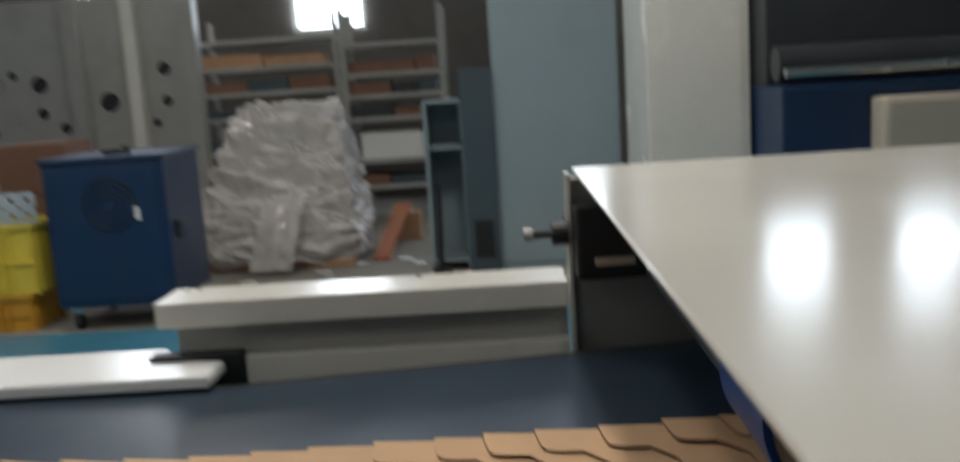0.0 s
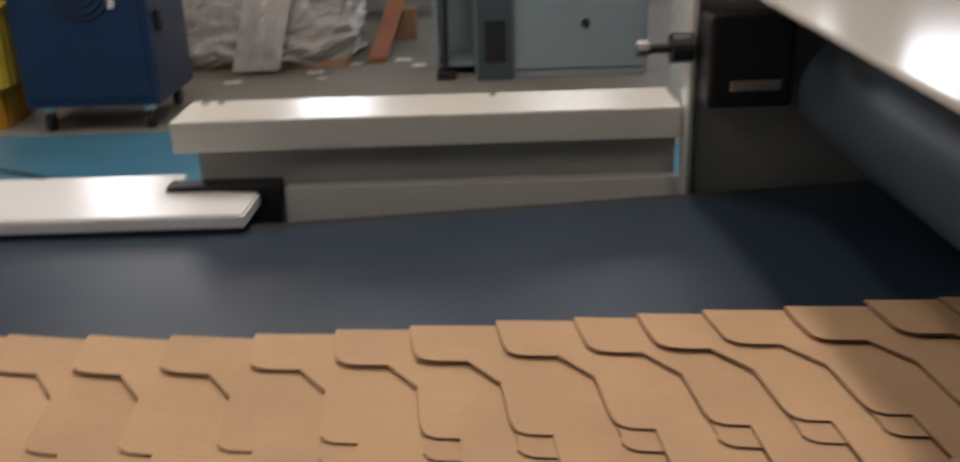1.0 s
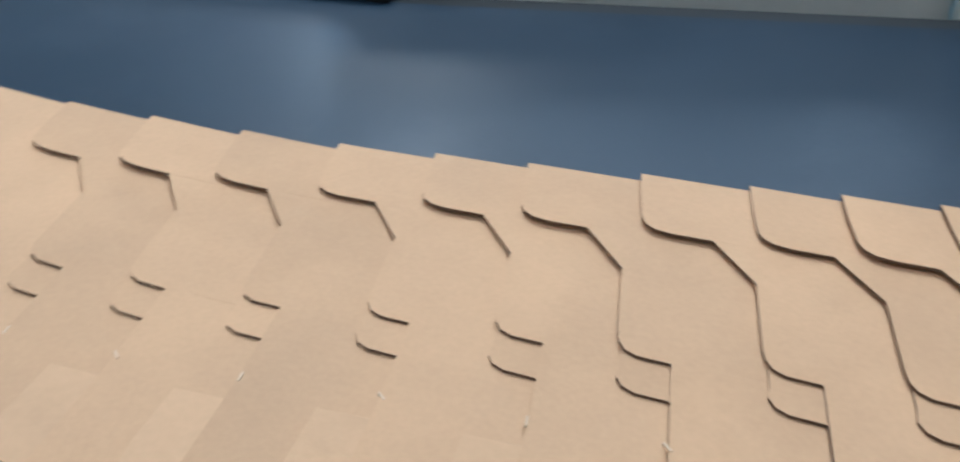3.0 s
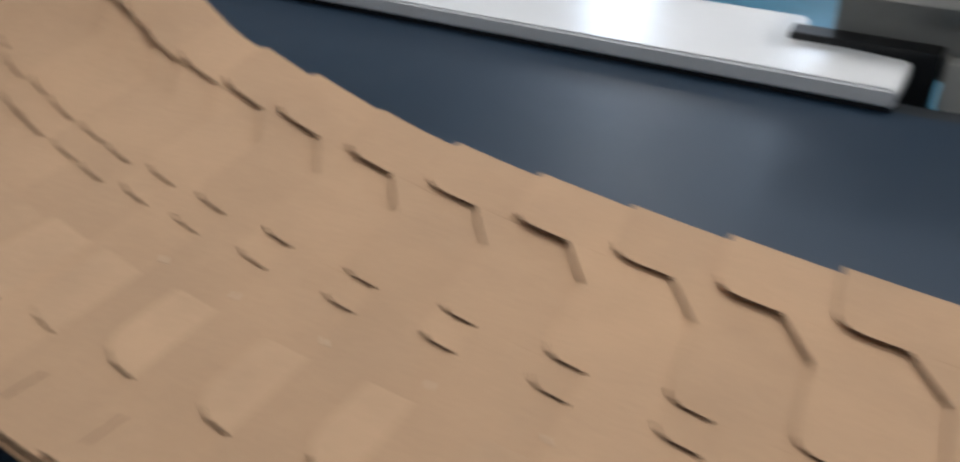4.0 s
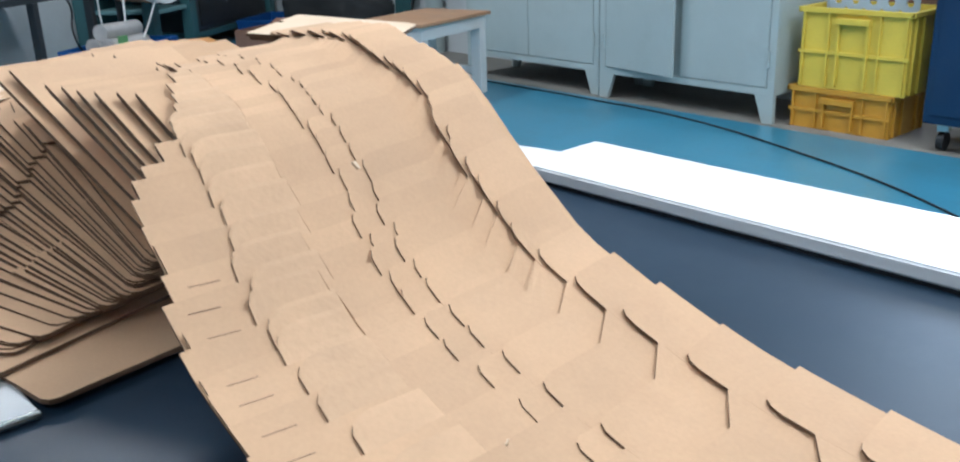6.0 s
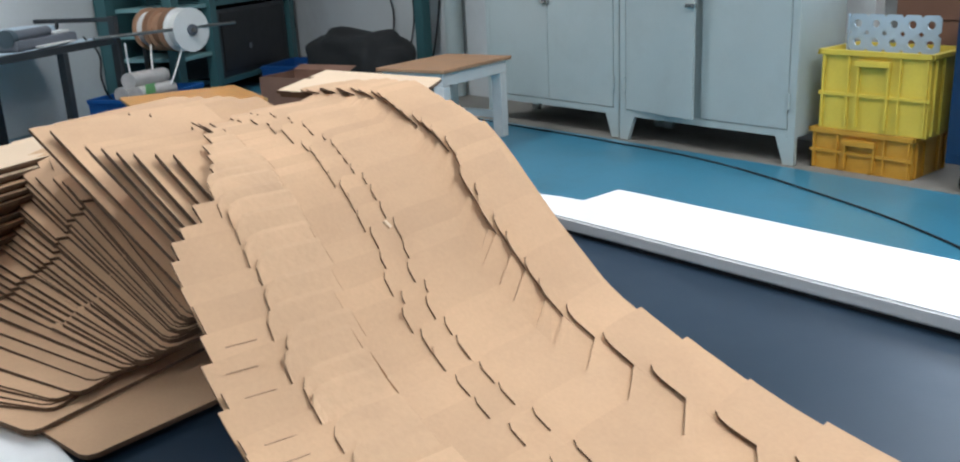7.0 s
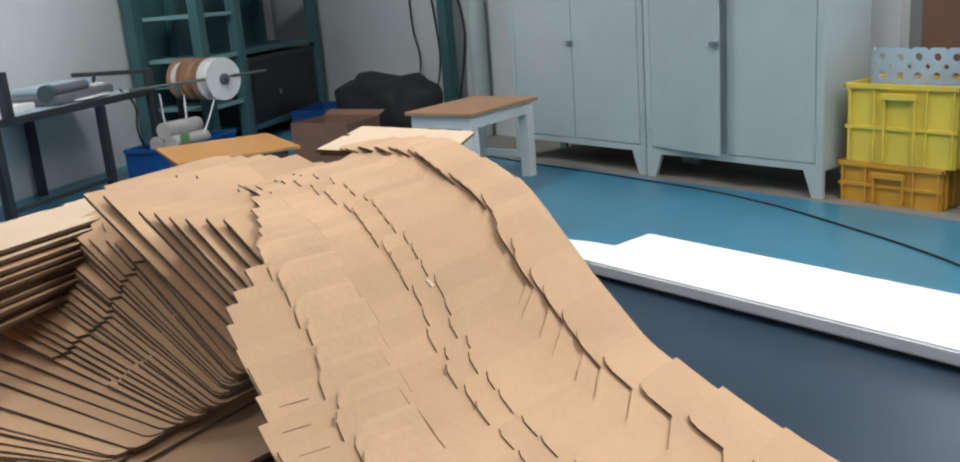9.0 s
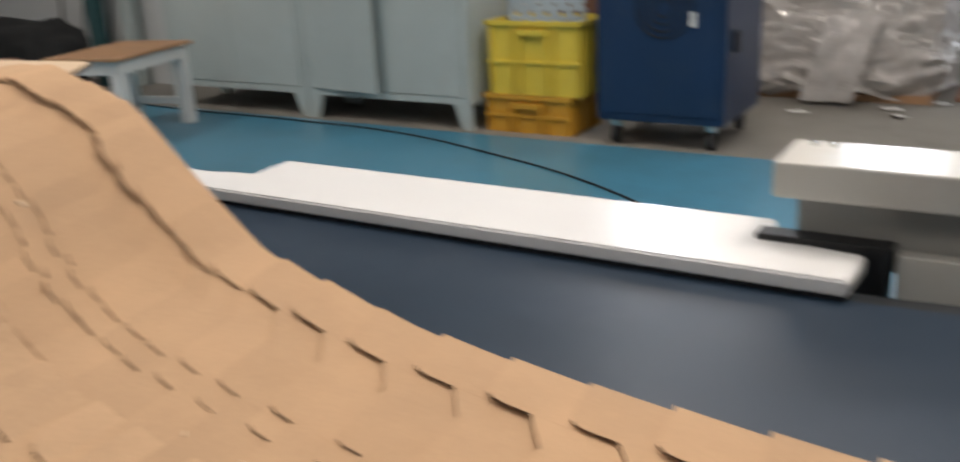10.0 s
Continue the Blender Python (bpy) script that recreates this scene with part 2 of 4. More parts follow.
for i, wx in enumerate(WINDOWS):
    win = tagged(new("window_%d" % (i + 1)), "tall steel-framed window full of daylight", "window", kind="structure")
    bm = bmesh.new()
    for a, b_, c, d in ((wx - 0.45, wx - 0.4, sill(wx), WIN_HI), (wx + 0.4, wx + 0.45, sill(wx), WIN_HI), (wx - 0.4, wx + 0.4, sill(wx), sill(wx) + 0.05), (wx - 0.4, wx + 0.4, WIN_HI - 0.05, WIN_HI)):
        add_box(bm, a, b_, 9.42, 9.5, c, d)
    part("window_frame", bm, GREYP, win)
    part("pane", box_bm(wx - 0.4, wx + 0.4, 9.52, 9.53, sill(wx) + 0.05, WIN_HI - 0.05, 0), DAY, win)
for lx, ly, watts in TUBES:
    fx = thing("ceiling_light", "white batten with two glowing fluorescent tubes", "ceiling light", "ceiling lights")
    part("housing", box_bm(lx - 0.14, lx + 0.14, ly - 0.78, ly + 0.78, TUBE_Z, TUBE_Z + 0.08, 0.01), WHITE, fx)
    for dy in (-0.6, 0.6):
        part("hanger", cyl_bm((lx, ly + dy, TUBE_Z + 0.08), (lx, ly + dy, CEIL_Z), 0.006, 8), STEEL_DULL, fx)
    for dx in (-0.07, 0.07):
        part("tube", cyl_bm((lx + dx, ly - 0.74, TUBE_Z - 0.03), (lx + dx, ly + 0.74, TUBE_Z - 0.03), 0.016, 10), TUBE, fx)

# ---- delivery conveyor ----
BELT_Z = 0.642


def belt_z(x):
    return BELT_Z + 0.042 * max(0.0, x - 0.05)


def strip_bm(xs, y0, y1, lo, hi):
    """A long bar along x whose top and underside follow the heights hi(x) and lo(x)."""
    bm = bmesh.new()
    rings = [[bm.verts.new((x, y, z)) for y, z in ((y0, lo(x)), (y1, lo(x)), (y1, hi(x)), (y0, hi(x)))] for x in xs]
    for a, b_ in zip(rings, rings[1:]):
        for i in range(4):
            bm.faces.new((a[i], a[(i + 1) % 4], b_[(i + 1) % 4], b_[i]))
    bm.faces.new(rings[0]), bm.faces.new(rings[-1])
    return bm


conv = thing("conveyor", "long delivery conveyor with a navy belt and white side covers", "conveyor")
xs = [-1.96 + 0.04 * i for i in range(112)]
part("belt", strip_bm(xs, -1.98, -0.006, lambda x: belt_z(x) - 0.02, belt_z), BELT, conv, "smooth dark navy conveyor belt")
part("end_roller", cyl_bm((-1.962, -1.97, BELT_Z - 0.035), (-1.962, -0.01, BELT_Z - 0.035), 0.0345, 24), BELT, conv)
part("side_frame", strip_bm([-1.9, 0.05, 2.4], -0.002, 0.05, lambda x: 0.40, lambda x: belt_z(x) - 0.006), DARKP, conv)
part("side_frame", strip_bm([-1.9, 0.05, 2.4], -2.05, -1.985, lambda x: 0.40, lambda x: belt_z(x) - 0.006), DARKP, conv)
part("bed", strip_bm([-1.9, 0.05, 2.3], -1.97, -0.02, lambda x: 0.42, lambda x: belt_z(x) - 0.024), GREYP, conv)
for lx in (-1.7, 0.2, 2.1):
    for ly in (-2.0, 0.02):
        part("leg", box_bm(lx - 0.04, lx + 0.04, ly - 0.03, ly + 0.03, 0, 0.41, 0.004), GREYP, conv)
RAIL = [(-1.665, 0.288), (-0.215, 0.288), (-0.20, 0.15), (0.0, 0.13), (-0.006, -0.022), (-2.3, -0.022), (-2.3, 0.10), (-1.80, 0.10), (-1.728, 0.128), (-1.649, 0.125)]
bm = plate_bm(RAIL, 0.652, 0.686)
bmesh.ops.bevel(bm, geom=[e for e in bm.edges], offset=0.005, segments=2, affect="EDGES")
part("side_cover", bm, WHITE, conv, "glossy white sheet-metal side cover")
# black strip added for the shadow line between cover and belt
part("gasket", box_bm(-2.3, -0.012, -0.016, 0.06, BELT_Z + 0.001, 0.651, 0), BLACK, conv)
# cream guard box of the next section
part("guard", box_bm(-0.195, 0.995, 0.14, 0.345, 0.782, 0.858, 0.006), CREAM, conv, "cream box-section guard")
part("recess_panel", box_bm(-0.155, 0.995, 0.20, 0.33, 0.63, 0.780, 0.003), GREYP, conv)
part("skirt", box_bm(0.052, 0.995, 0.155, 0.196, 0.55, 0.684, 0.003), CREAM, conv)
# black block added for the shade in the gap at the cover's end
part("gap_bracket", box_bm(-0.225, 0.044, 0.142, 0.196, 0.58, 0.70, 0.003), BLACK, conv)
for sx in (-0.15, -0.11, 0.56):
    part("screw", cyl_bm((sx, 0.30, 0.857), (sx, 0.30, 0.866), 0.009, 8), STEEL, conv)

def hood_bm():
    """A thin plate that falls gently towards the near side, its edge turned down."""
    bm = bmesh.new()
    a, b_ = [], []
    for x, y in ((1.02, 0.118), (3.2, 0.118), (3.2, -2.7), (1.10, -2.7)):
        z = 1.18 - 0.040 * (0.118 - y)
        a.append(bm.verts.new((x, y, z)))
        b_.append(bm.verts.new((x, y, z - 0.012)))
    bm.faces.new(a), bm.faces.new(b_)
    for i in range(4):
        bm.faces.new((a[i], a[(i + 1) % 4], b_[(i + 1) % 4], b_[i]))
    bmesh.ops.bevel(bm, geom=list(bm.edges), offset=0.003, segments=2, affect="EDGES")
    return bm


# ---- folder-gluer end: side plate, pressure roller, hood ----
mach = thing("folding_machine", "cream folder-gluer outfeed with hood and dark pressure roller", "machine")
part("side_plate", box_bm(1.012, 3.2, 0.12, 0.16, 0.0, 1.15, 0.004), GREYP, mach, "grey painted side plate")
part("edge_trim", box_bm(0.998, 1.012, 0.10, 0.17, 0.0, 1.165, 0.003), CREAM, mach)
part("hood", hood_bm(), HOOD, mach, "glossy cream sheet-metal hood")
part("hood_rib", box_bm(1.16, 1.20, -0.6, 0.10, 1.10, 1.138, 0.001), GREYP, mach)
part("bearing_block", box_bm(1.014, 1.20, 0.0, 0.119, 0.885, 1.085, 0.012), BLACK, mach, "black bearing block")
part("block_plate", box_bm(1.06, 1.17, -0.012, -0.001, 0.925, 0.95, 0.003), STEEL, mach)
part("bolt", cyl_bm((0.885, 0.11, 1.0), (0.998, 0.11, 1.0), 0.011, 12), BLACK, mach)
part("bolt_head", cyl_bm((0.878, 0.11, 1.0), (0.904, 0.11, 1.0), 0.019, 8), STEEL_DULL, mach)
part("bolt_collar", cyl_bm((0.955, 0.11, 1.0), (1.002, 0.11, 1.0), 0.034, 16), BLACK, mach)
part("roller", cyl_bm((1.335, -0.03, 0.925), (1.335, -0.90, 0.925), 0.132, 64), ROLLER, mach, "smooth blue-black pressure roller")
part("roller_sleeve", cyl_bm((1.335, -0.901, 0.925), (1.335, -1.17, 0.925), 0.152, 64), SLEEVE, mach, "blue rubber sleeve")
part("roller_end", cyl_bm((1.335, -1.171, 0.925), (1.335, -1.95, 0.925), 0.140, 64), BLACK, mach)
part("inner_panel", box_bm(2.45, 2.5, -2.5, 0.11, 0.0, 1.155, 0), DARKP, mach)

# white plate over the near side of the belt, under the fallen boxes
guide = thing("guide_plate", "white enamelled guide plate lying along the belt edge", "plate")
part("plate", box_bm(-2.6, -1.292, -2.02, -1.37, BELT_Z + 0.001, BELT_Z + 0.014, 0.003), WHITE, guide)
part("edge_bar", cyl_bm((-1.284, -2.02, BELT_Z + 0.009), (-1.284, -1.37, BELT_Z + 0.009), 0.0075, 12), STEEL, guide)

# ---- shingled stream of flat boxes ----
PX = np.array([-2.4, -1.9, -1.6, -1.45, -1.33, -1.21, -1.13, -1.09, -1.025, -0.97, -0.915, -0.85, -0.785, -0.7, -0.63, -0.55, -0.45, -0.35, -0.2, 0.0, 0.15, 1.0, 3.2])
PZ = np.array([1.01, 1.075, 1.114, 1.122, 1.102, 1.073, 1.031, 1.003, 0.962, 0.925, 0.886, 0.848, 0.828, 0.802, 0.784, 0.764, 0.749, 0.739, 0.727, 0.718, 0.713, 0.733, 0.80])
smx = np.linspace(-2.4, 3.2, 561)
smz = np.convolve(np.pad(np.interp(smx, PX, PZ), 3, "edge"), np.ones(7) / 7, "valid")
arc = np.concatenate([[0.0], np.cumsum(np.hypot(np.diff(smx), np.diff(smz)))])
FX = np.array([-2.4, -1.7, -1.4, -1.25, -1.10, -0.95, -0.8, 3.0])
FARY = np.array([-0.54, -0.56, -0.580, -0.600, -0.635, -0.652, -0.652, -0.65])


def s_of(x):
    return float(np.interp(x, smx, arc))


def on_curve(s):
    """Place (x, z) and upward normal of the stream's top at arc length s."""
    x, z = float(np.interp(s, arc, smx)), float(np.interp(s, arc, smz))
    xa, za = float(np.interp(s - 0.03, arc, smx)), float(np.interp(s - 0.03, arc, smz))
    xb, zb = float(np.interp(s + 0.03, arc, smx)), float(np.interp(s + 0.03, arc, smz))
    n = Vector((-(zb - za), xb - xa)).normalized()
    return x, z, n


def far_y(x):
    return float(np.interp(x, FX, FARY))


LEADS = [2.0, 1.87, 1.745, 1.62, 1.49, 1.365, 1.24, 1.115, 0.99, 0.87, 0.762, 0.658, 0.534, 0.406, 0.283, 0.151, 0.014, -0.11, -0.235, -0.36, -0.485,
         -0.605, -0.712, -0.80, -0.868, -0.922, -0.967, -1.007, -1.042, -1.073, -1.102, -1.133, -1.168, -1.208, -1.25]
while LEADS[-1] > -1.74:
    LEADS.append(LEADS[-1] - 0.034)
LEAD_S = np.array([s_of(x) for x in LEADS[::-1]])
LEAD_K = np.arange(len(LEAD_S), dtype=float)


# height that each box adds to the pile: boxes pressed together in the heap lie closer
ADDS = 0.0080 * np.clip(np.append(np.diff(LEAD_S), 0.125) / 0.10, 0.78, 1.0)
PILE = np.concatenate([[0.0], np.cumsum(ADDS)[:-1]])


def pile_at(s):
    return float(np.interp(s, LEAD_S, PILE)) + max(0.0, s - LEAD_S[-1]) / 0.125 * 0.0080


def reach_w(x):
    """How much of a box's width still lies in the stream: past the crest the near ends turn over into the fan."""
    return float(np.interp(x, (-1.70, -1.45, -1.30), (0.42, 0.53, 0.66)))


TOP_EDGE = [(0.0, 0.0), (0.005, 0.05), (0.011, 0.090), (0.016, 0.101), (0.027, 0.109), (0.045, 0.1125), (0.089, 0.113), (0.135, 0.174), (0.143, 0.272),
            (0.146, 0.286), (0.152, 0.296), (0.164, 0.302), (0.195, 0.304), (0.196, 0.306), (0.203, 0.42), (0.205, 0.545), (0.206, 0.652)]
LOW_EDGE = [(0.010, 0.003), (0.015, 0.05), (0.022, 0.076), (0.028, 0.088), (0.038, 0.096), (0.054, 0.099), (0.100, 0.100), (0.142, 0.164), (0.150, 0.316),
            (0.149, 0.330), (0.155, 0.340), (0.167, 0.346), (0.197, 0.348), (0.199, 0.350), (0.204, 0.430), (0.152, 0.432), (0.150, 0.50), (0.153, 0.520), (0.161, 0.534),
            (0.175, 0.543), (0.202, 0.547), (0.206, 0.549), (0.207, 0.650)]
REACH = (0.0, 0.025, 0.07, 0.14, 0.24, 0.38, 0.58, 1.0)


def board_bm(k, s0, edge_line, drop, dy, tilt, length, yaw):
    """One layer of a flat box: its leading edge at arc length s0, its tail sliding under the boxes that came later."""
    bm = bmesh.new()
    rows_top, rows_low = [], []
    x0 = on_curve(s0)[0]
    wide, layer = reach_w(x0), float(ADDS[k]) * 0.47
    profile = [(u, min(w, wide - 0.0005 * (len(edge_line) - i))) for i, (u, w) in enumerate(edge_line)]
    for u, w in profile:
        a, b_ = [], []
        for f in REACH:
            s = s0 + u + (length - u) * f + yaw * (w - 0.3)
            x, z, n = on_curve(s)
            deep = pile_at(s) - PILE[k] - tilt * (w - 0.3) + drop
            yy = far_y(x0) - w + dy
            low = belt_z(x) + 0.012 - drop if x > -1.29 else 0.655 - drop
            pt = Vector((x - n.x * deep, yy, max(z - n.y * deep, low)))
            if edge_line is LOW_EDGE and 0.431 < w < 0.548 and f < 0.2:
                lift = np.interp(f, (0.0, 0.025, 0.07, 0.14), (0.0008, 0.0014, 0.0008, 0.0))
                pt += Vector((n.x, 0, n.y)) * float(lift)
            a.append(bm.verts.new(pt))
            b_.append(bm.verts.new(pt - Vector((n.x * layer, 0, n.y * layer))))
        rows_top.append(a), rows_low.append(b_)
    n, m = len(profile), len(REACH)
    for i in range(n - 1):
        for j in range(m - 1):
            f = bm.faces.new((rows_top[i][j], rows_top[i + 1][j], rows_top[i + 1][j + 1], rows_top[i][j + 1]))
            if edge_line is LOW_EDGE and 0.431 < profile[i][1] < 0.546:
                f.material_index = 2
            bm.faces.new((rows_low[i][j], rows_low[i][j + 1], rows_low[i + 1][j + 1], rows_low[i + 1][j]))
        # side faces take the dark edge colour that carries the gap shadow
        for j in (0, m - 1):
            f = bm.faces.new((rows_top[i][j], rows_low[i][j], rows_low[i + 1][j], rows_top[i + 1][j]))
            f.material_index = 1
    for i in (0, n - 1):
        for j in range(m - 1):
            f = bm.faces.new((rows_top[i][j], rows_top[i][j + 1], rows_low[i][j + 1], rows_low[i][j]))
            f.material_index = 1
    return bm


def slit_bm(s0, k, dy):
    """The short dark die-cut slit near the outer edge of a box."""
    bm = bmesh.new()
    x0 = on_curve(s0)[0]
    vs = []
    for s, w in ((s0 + 0.232, 0.585), (s0 + 0.232 + 0.0012, 0.585), (s0 + 0.230, 0.628), (s0 + 0.230 - 0.001, 0.628)):
        x, z, n = on_curve(s)
        deep = pile_at(s) - PILE[k] - 0.0004
        vs.append(bm.verts.new((x - n.x * deep, far_y(x0) - w + dy, z - n.y * deep)))
    bm.faces.new(vs)
    return bm


def nick_bm(s0, k, dy):
    """A torn fibre nick standing up from the cut edge of a box."""
    x, z, n = on_curve(s0 + 0.203)
    deep = pile_at(s0 + 0.203) - PILE[k]
    at = Matrix.Translation((x - n.x * deep, far_y(on_curve(s0)[0]) - 0.405 + dy, z - n.y * deep)) @ pose(0, 0, 0, 0, 12 * math.sin(5.0 * k), 25 + 20 * math.sin(3.0 * k))
    return box_bm(-0.0015, 0.0010, -0.0055, 0.0055, -0.003, 0.0010, 0.0004, at)


rng = random.Random(4)
for k, s0 in enumerate(LEAD_S):
    gap = (LEAD_S[k + 1] - s0) if k + 1 < len(LEAD_S) else 0.125
    hump = gap < 0.075
    dy = rng.uniform(-0.004, 0.004) * (2.2 if hump else 1)
    js = rng.uniform(-0.003, 0.003) * (1.5 if hump else 1)
    tilt = rng.uniform(-0.004, 0.004) * (0.5 if hump else 1)
    yaw = rng.uniform(-0.02, 0.02)
    length = 1.0 if gap > 0.1 else 0.6 if gap > 0.05 else 0.42
    box = thing("flat_box", "folded flat brown corrugated box in a shingled row" if not hump else "folded flat brown corrugated box pushed up in the heap", "cardboard box", "flat boxes on the belt")
    part("top_panel", board_bm(k, s0 + js, TOP_EDGE, 0.0, dy, tilt, length, yaw), (KRAFT, KRAFT_SHADED_EDGE), box)
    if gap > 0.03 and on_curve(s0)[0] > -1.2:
        part("slit", slit_bm(s0 + js, k, dy), KRAFT_SHADED_EDGE, box, "short dark die-cut slit")
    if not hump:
        part("nick", nick_bm(s0 + js, k, dy), KRAFT_TORN_LIT, box, "pale torn nick on the cut edge")
    part("lower_panel", board_bm(k, s0 + js, LOW_EDGE, float(ADDS[k]) * 0.5, dy, tilt, length, yaw), (KRAFT, KRAFT_SHADED_EDGE, KRAFT_TAB), box)

# ---- fan of boxes fallen over at the end of the belt ----
def flat_board_bm(length, width=0.62, t=0.005, recess=(0.0, 0.0), plain=False):
    """A folded box that lies along -x from its rounded hinge edge, with slots and clipped corners at the free end and a recess in one long edge."""
    pts = [(-0.02, 0), (-0.006, 0.006), (0, 0.02), (0, width - 0.02), (-0.006, width - 0.006), (-0.02, width),
           (-length + 0.16, width), (-length + 0.155, width - 0.04), (-length + 0.11, width - 0.05), (-length + 0.08, width - 0.14), (-length, width - 0.16), (-length, 0.16),
           (-length + 0.08, 0.14), (-length + 0.11, 0.05), (-length + 0.155, 0.04), (-length + 0.16, 0)]
    if plain:
        pts = pts[:6] + [(-length, width), (-length, 0.62 * width), (-length + 0.014, 0.61 * width), (-length + 0.010, 0.55 * width), (-length, 0.54 * width), (-length, 0)]
    a, b_ = recess
    if b_ > a and length - 0.18 > a:
        b_ = min(b_, length - 0.18)
        pts += [(-b_, 0), (-b_ + 0.006, 0.022), (-a - 0.012, 0.022), (-a, 0)]
    bm = bmesh.new()
    lo = [bm.verts.new((x, y, -t)) for x, y in pts]
    hi = [bm.verts.new((x, y, 0)) for x, y in pts]
    bm.faces.new(lo), bm.faces.new(hi)
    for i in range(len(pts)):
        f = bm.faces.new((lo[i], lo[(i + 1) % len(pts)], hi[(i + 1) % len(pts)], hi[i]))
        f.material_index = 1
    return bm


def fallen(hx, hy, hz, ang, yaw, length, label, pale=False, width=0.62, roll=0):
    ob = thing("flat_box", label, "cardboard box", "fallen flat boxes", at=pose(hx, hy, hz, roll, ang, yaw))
    face = KRAFT_TORN_LIT if pale else KRAFT
    part("top_panel", flat_board_bm(length, width, 0.0070, (0.22, 0.40) if width > 0.6 and ang > 7 else (0, 0), width != 0.62), (face, KRAFT_SHADED_EDGE), ob)
    low = part("lower_panel", flat_board_bm(length - 0.015, width, 0.0070, (0.0, 0.0), width != 0.62), (face, KRAFT_SHADED_EDGE), ob)
    low.matrix_basis = pose(-0.008, 0.004, -0.0073)


rng = random.Random(9)
FAN = []
for first, last, count in ((1.2, 6.0, 9), (8.0, 21.0, 20), (22.0, 23.4, 3)):
    FAN += [first + (last - first) * j / (count - 1) + rng.uniform(-0.2, 0.2) for j in range(count)]
for i, ang in enumerate(FAN):
    f = i / (len(FAN) - 1)
    hx = float(np.interp(f, (0, 0.25, 0.5, 1), (-1.446, -1.450, -1.410, -1.375))) + rng.uniform(-0.010, 0.010)
    ny = float(np.interp(f, (0, 0.12, 0.25, 0.5, 1), (-1.36, -1.345, -1.225, -1.175, -1.13))) + rng.uniform(-0.006, 0.006)
    hz = 0.684 + 0.0030 * i + 0.03 * f * f
    length = min(0.80, (1.00 + 0.03 * f - hz) / math.sin(radians(ang)))
    yaw = float(np.interp(f, (0, 0.2, 0.5, 1), (36, 20, 9, 2))) + rng.uniform(-0.8, 0.8)
    fallen(hx, ny, hz, ang, yaw, length, "folded flat brown corrugated box fanned out in a fallen heap", roll=5 * f)
for hx, hz, ang, count in ((-1.25, 0.83, 21.5, 2), (-1.17, 0.89, 23.5, 2), (-1.17, 0.905, 25.0, 5)):
    for j in range(count):
        up = hz + 0.010 * j
        fallen(hx + 0.005 * j, -1.145 + 0.012 * j + rng.uniform(-0.008, 0.008), up, ang + 0.9 * j, 5, (1.075 - up) / math.sin(radians(ang + 0.9 * j)),
               "folded flat brown corrugated box sliding off the crest of the heap", width=0.33)
fallen(-1.278, -1.36, 0.668, 0.3, 9, 0.8, "folded flat brown corrugated box lying on the belt end")
fallen(-1.40, -1.40, 0.679, 0.8, 18, 0.8, "folded flat brown corrugated box lying under the heap")
# flat-lying boxes: ceiling light on their tops is put in as a paler face
fallen(-1.84, -1.46, 0.992, 0, 26, 0.22, "folded flat box lying behind the heap, coloured paler as lit from above", True, 0.74, 0)
fallen(-1.82, -1.46, 0.978, 0, 27, 0.22, "folded flat box lying behind the heap, coloured paler as lit from above", True, 0.74, 0)
for j in range(8):
    fallen(-1.80 + 0.008 * (j % 3), -1.46 + 0.006 * (j % 2), 0.962 - 0.0145 * j, 0, 27.5 + 0.6 * j, 0.24, "folded flat brown corrugated box in the stack behind the heap", width=0.74)
fallen(-1.54, -0.52, 1.066, 5, 39, 0.30, "folded flat box lying on top of the heap, coloured paler as lit from above", True, 0.33, 0)
chip = thing("board_chip", "torn chip of brown board lying on the boxes", "scrap")
part("scrap", box_bm(-0.007, 0.007, -0.004, 0.004, 0, 0.004, 0.001, pose(-1.03, -0.955, 0.988, 0, 45, 30)), KRAFT_TORN_LIT, chip)

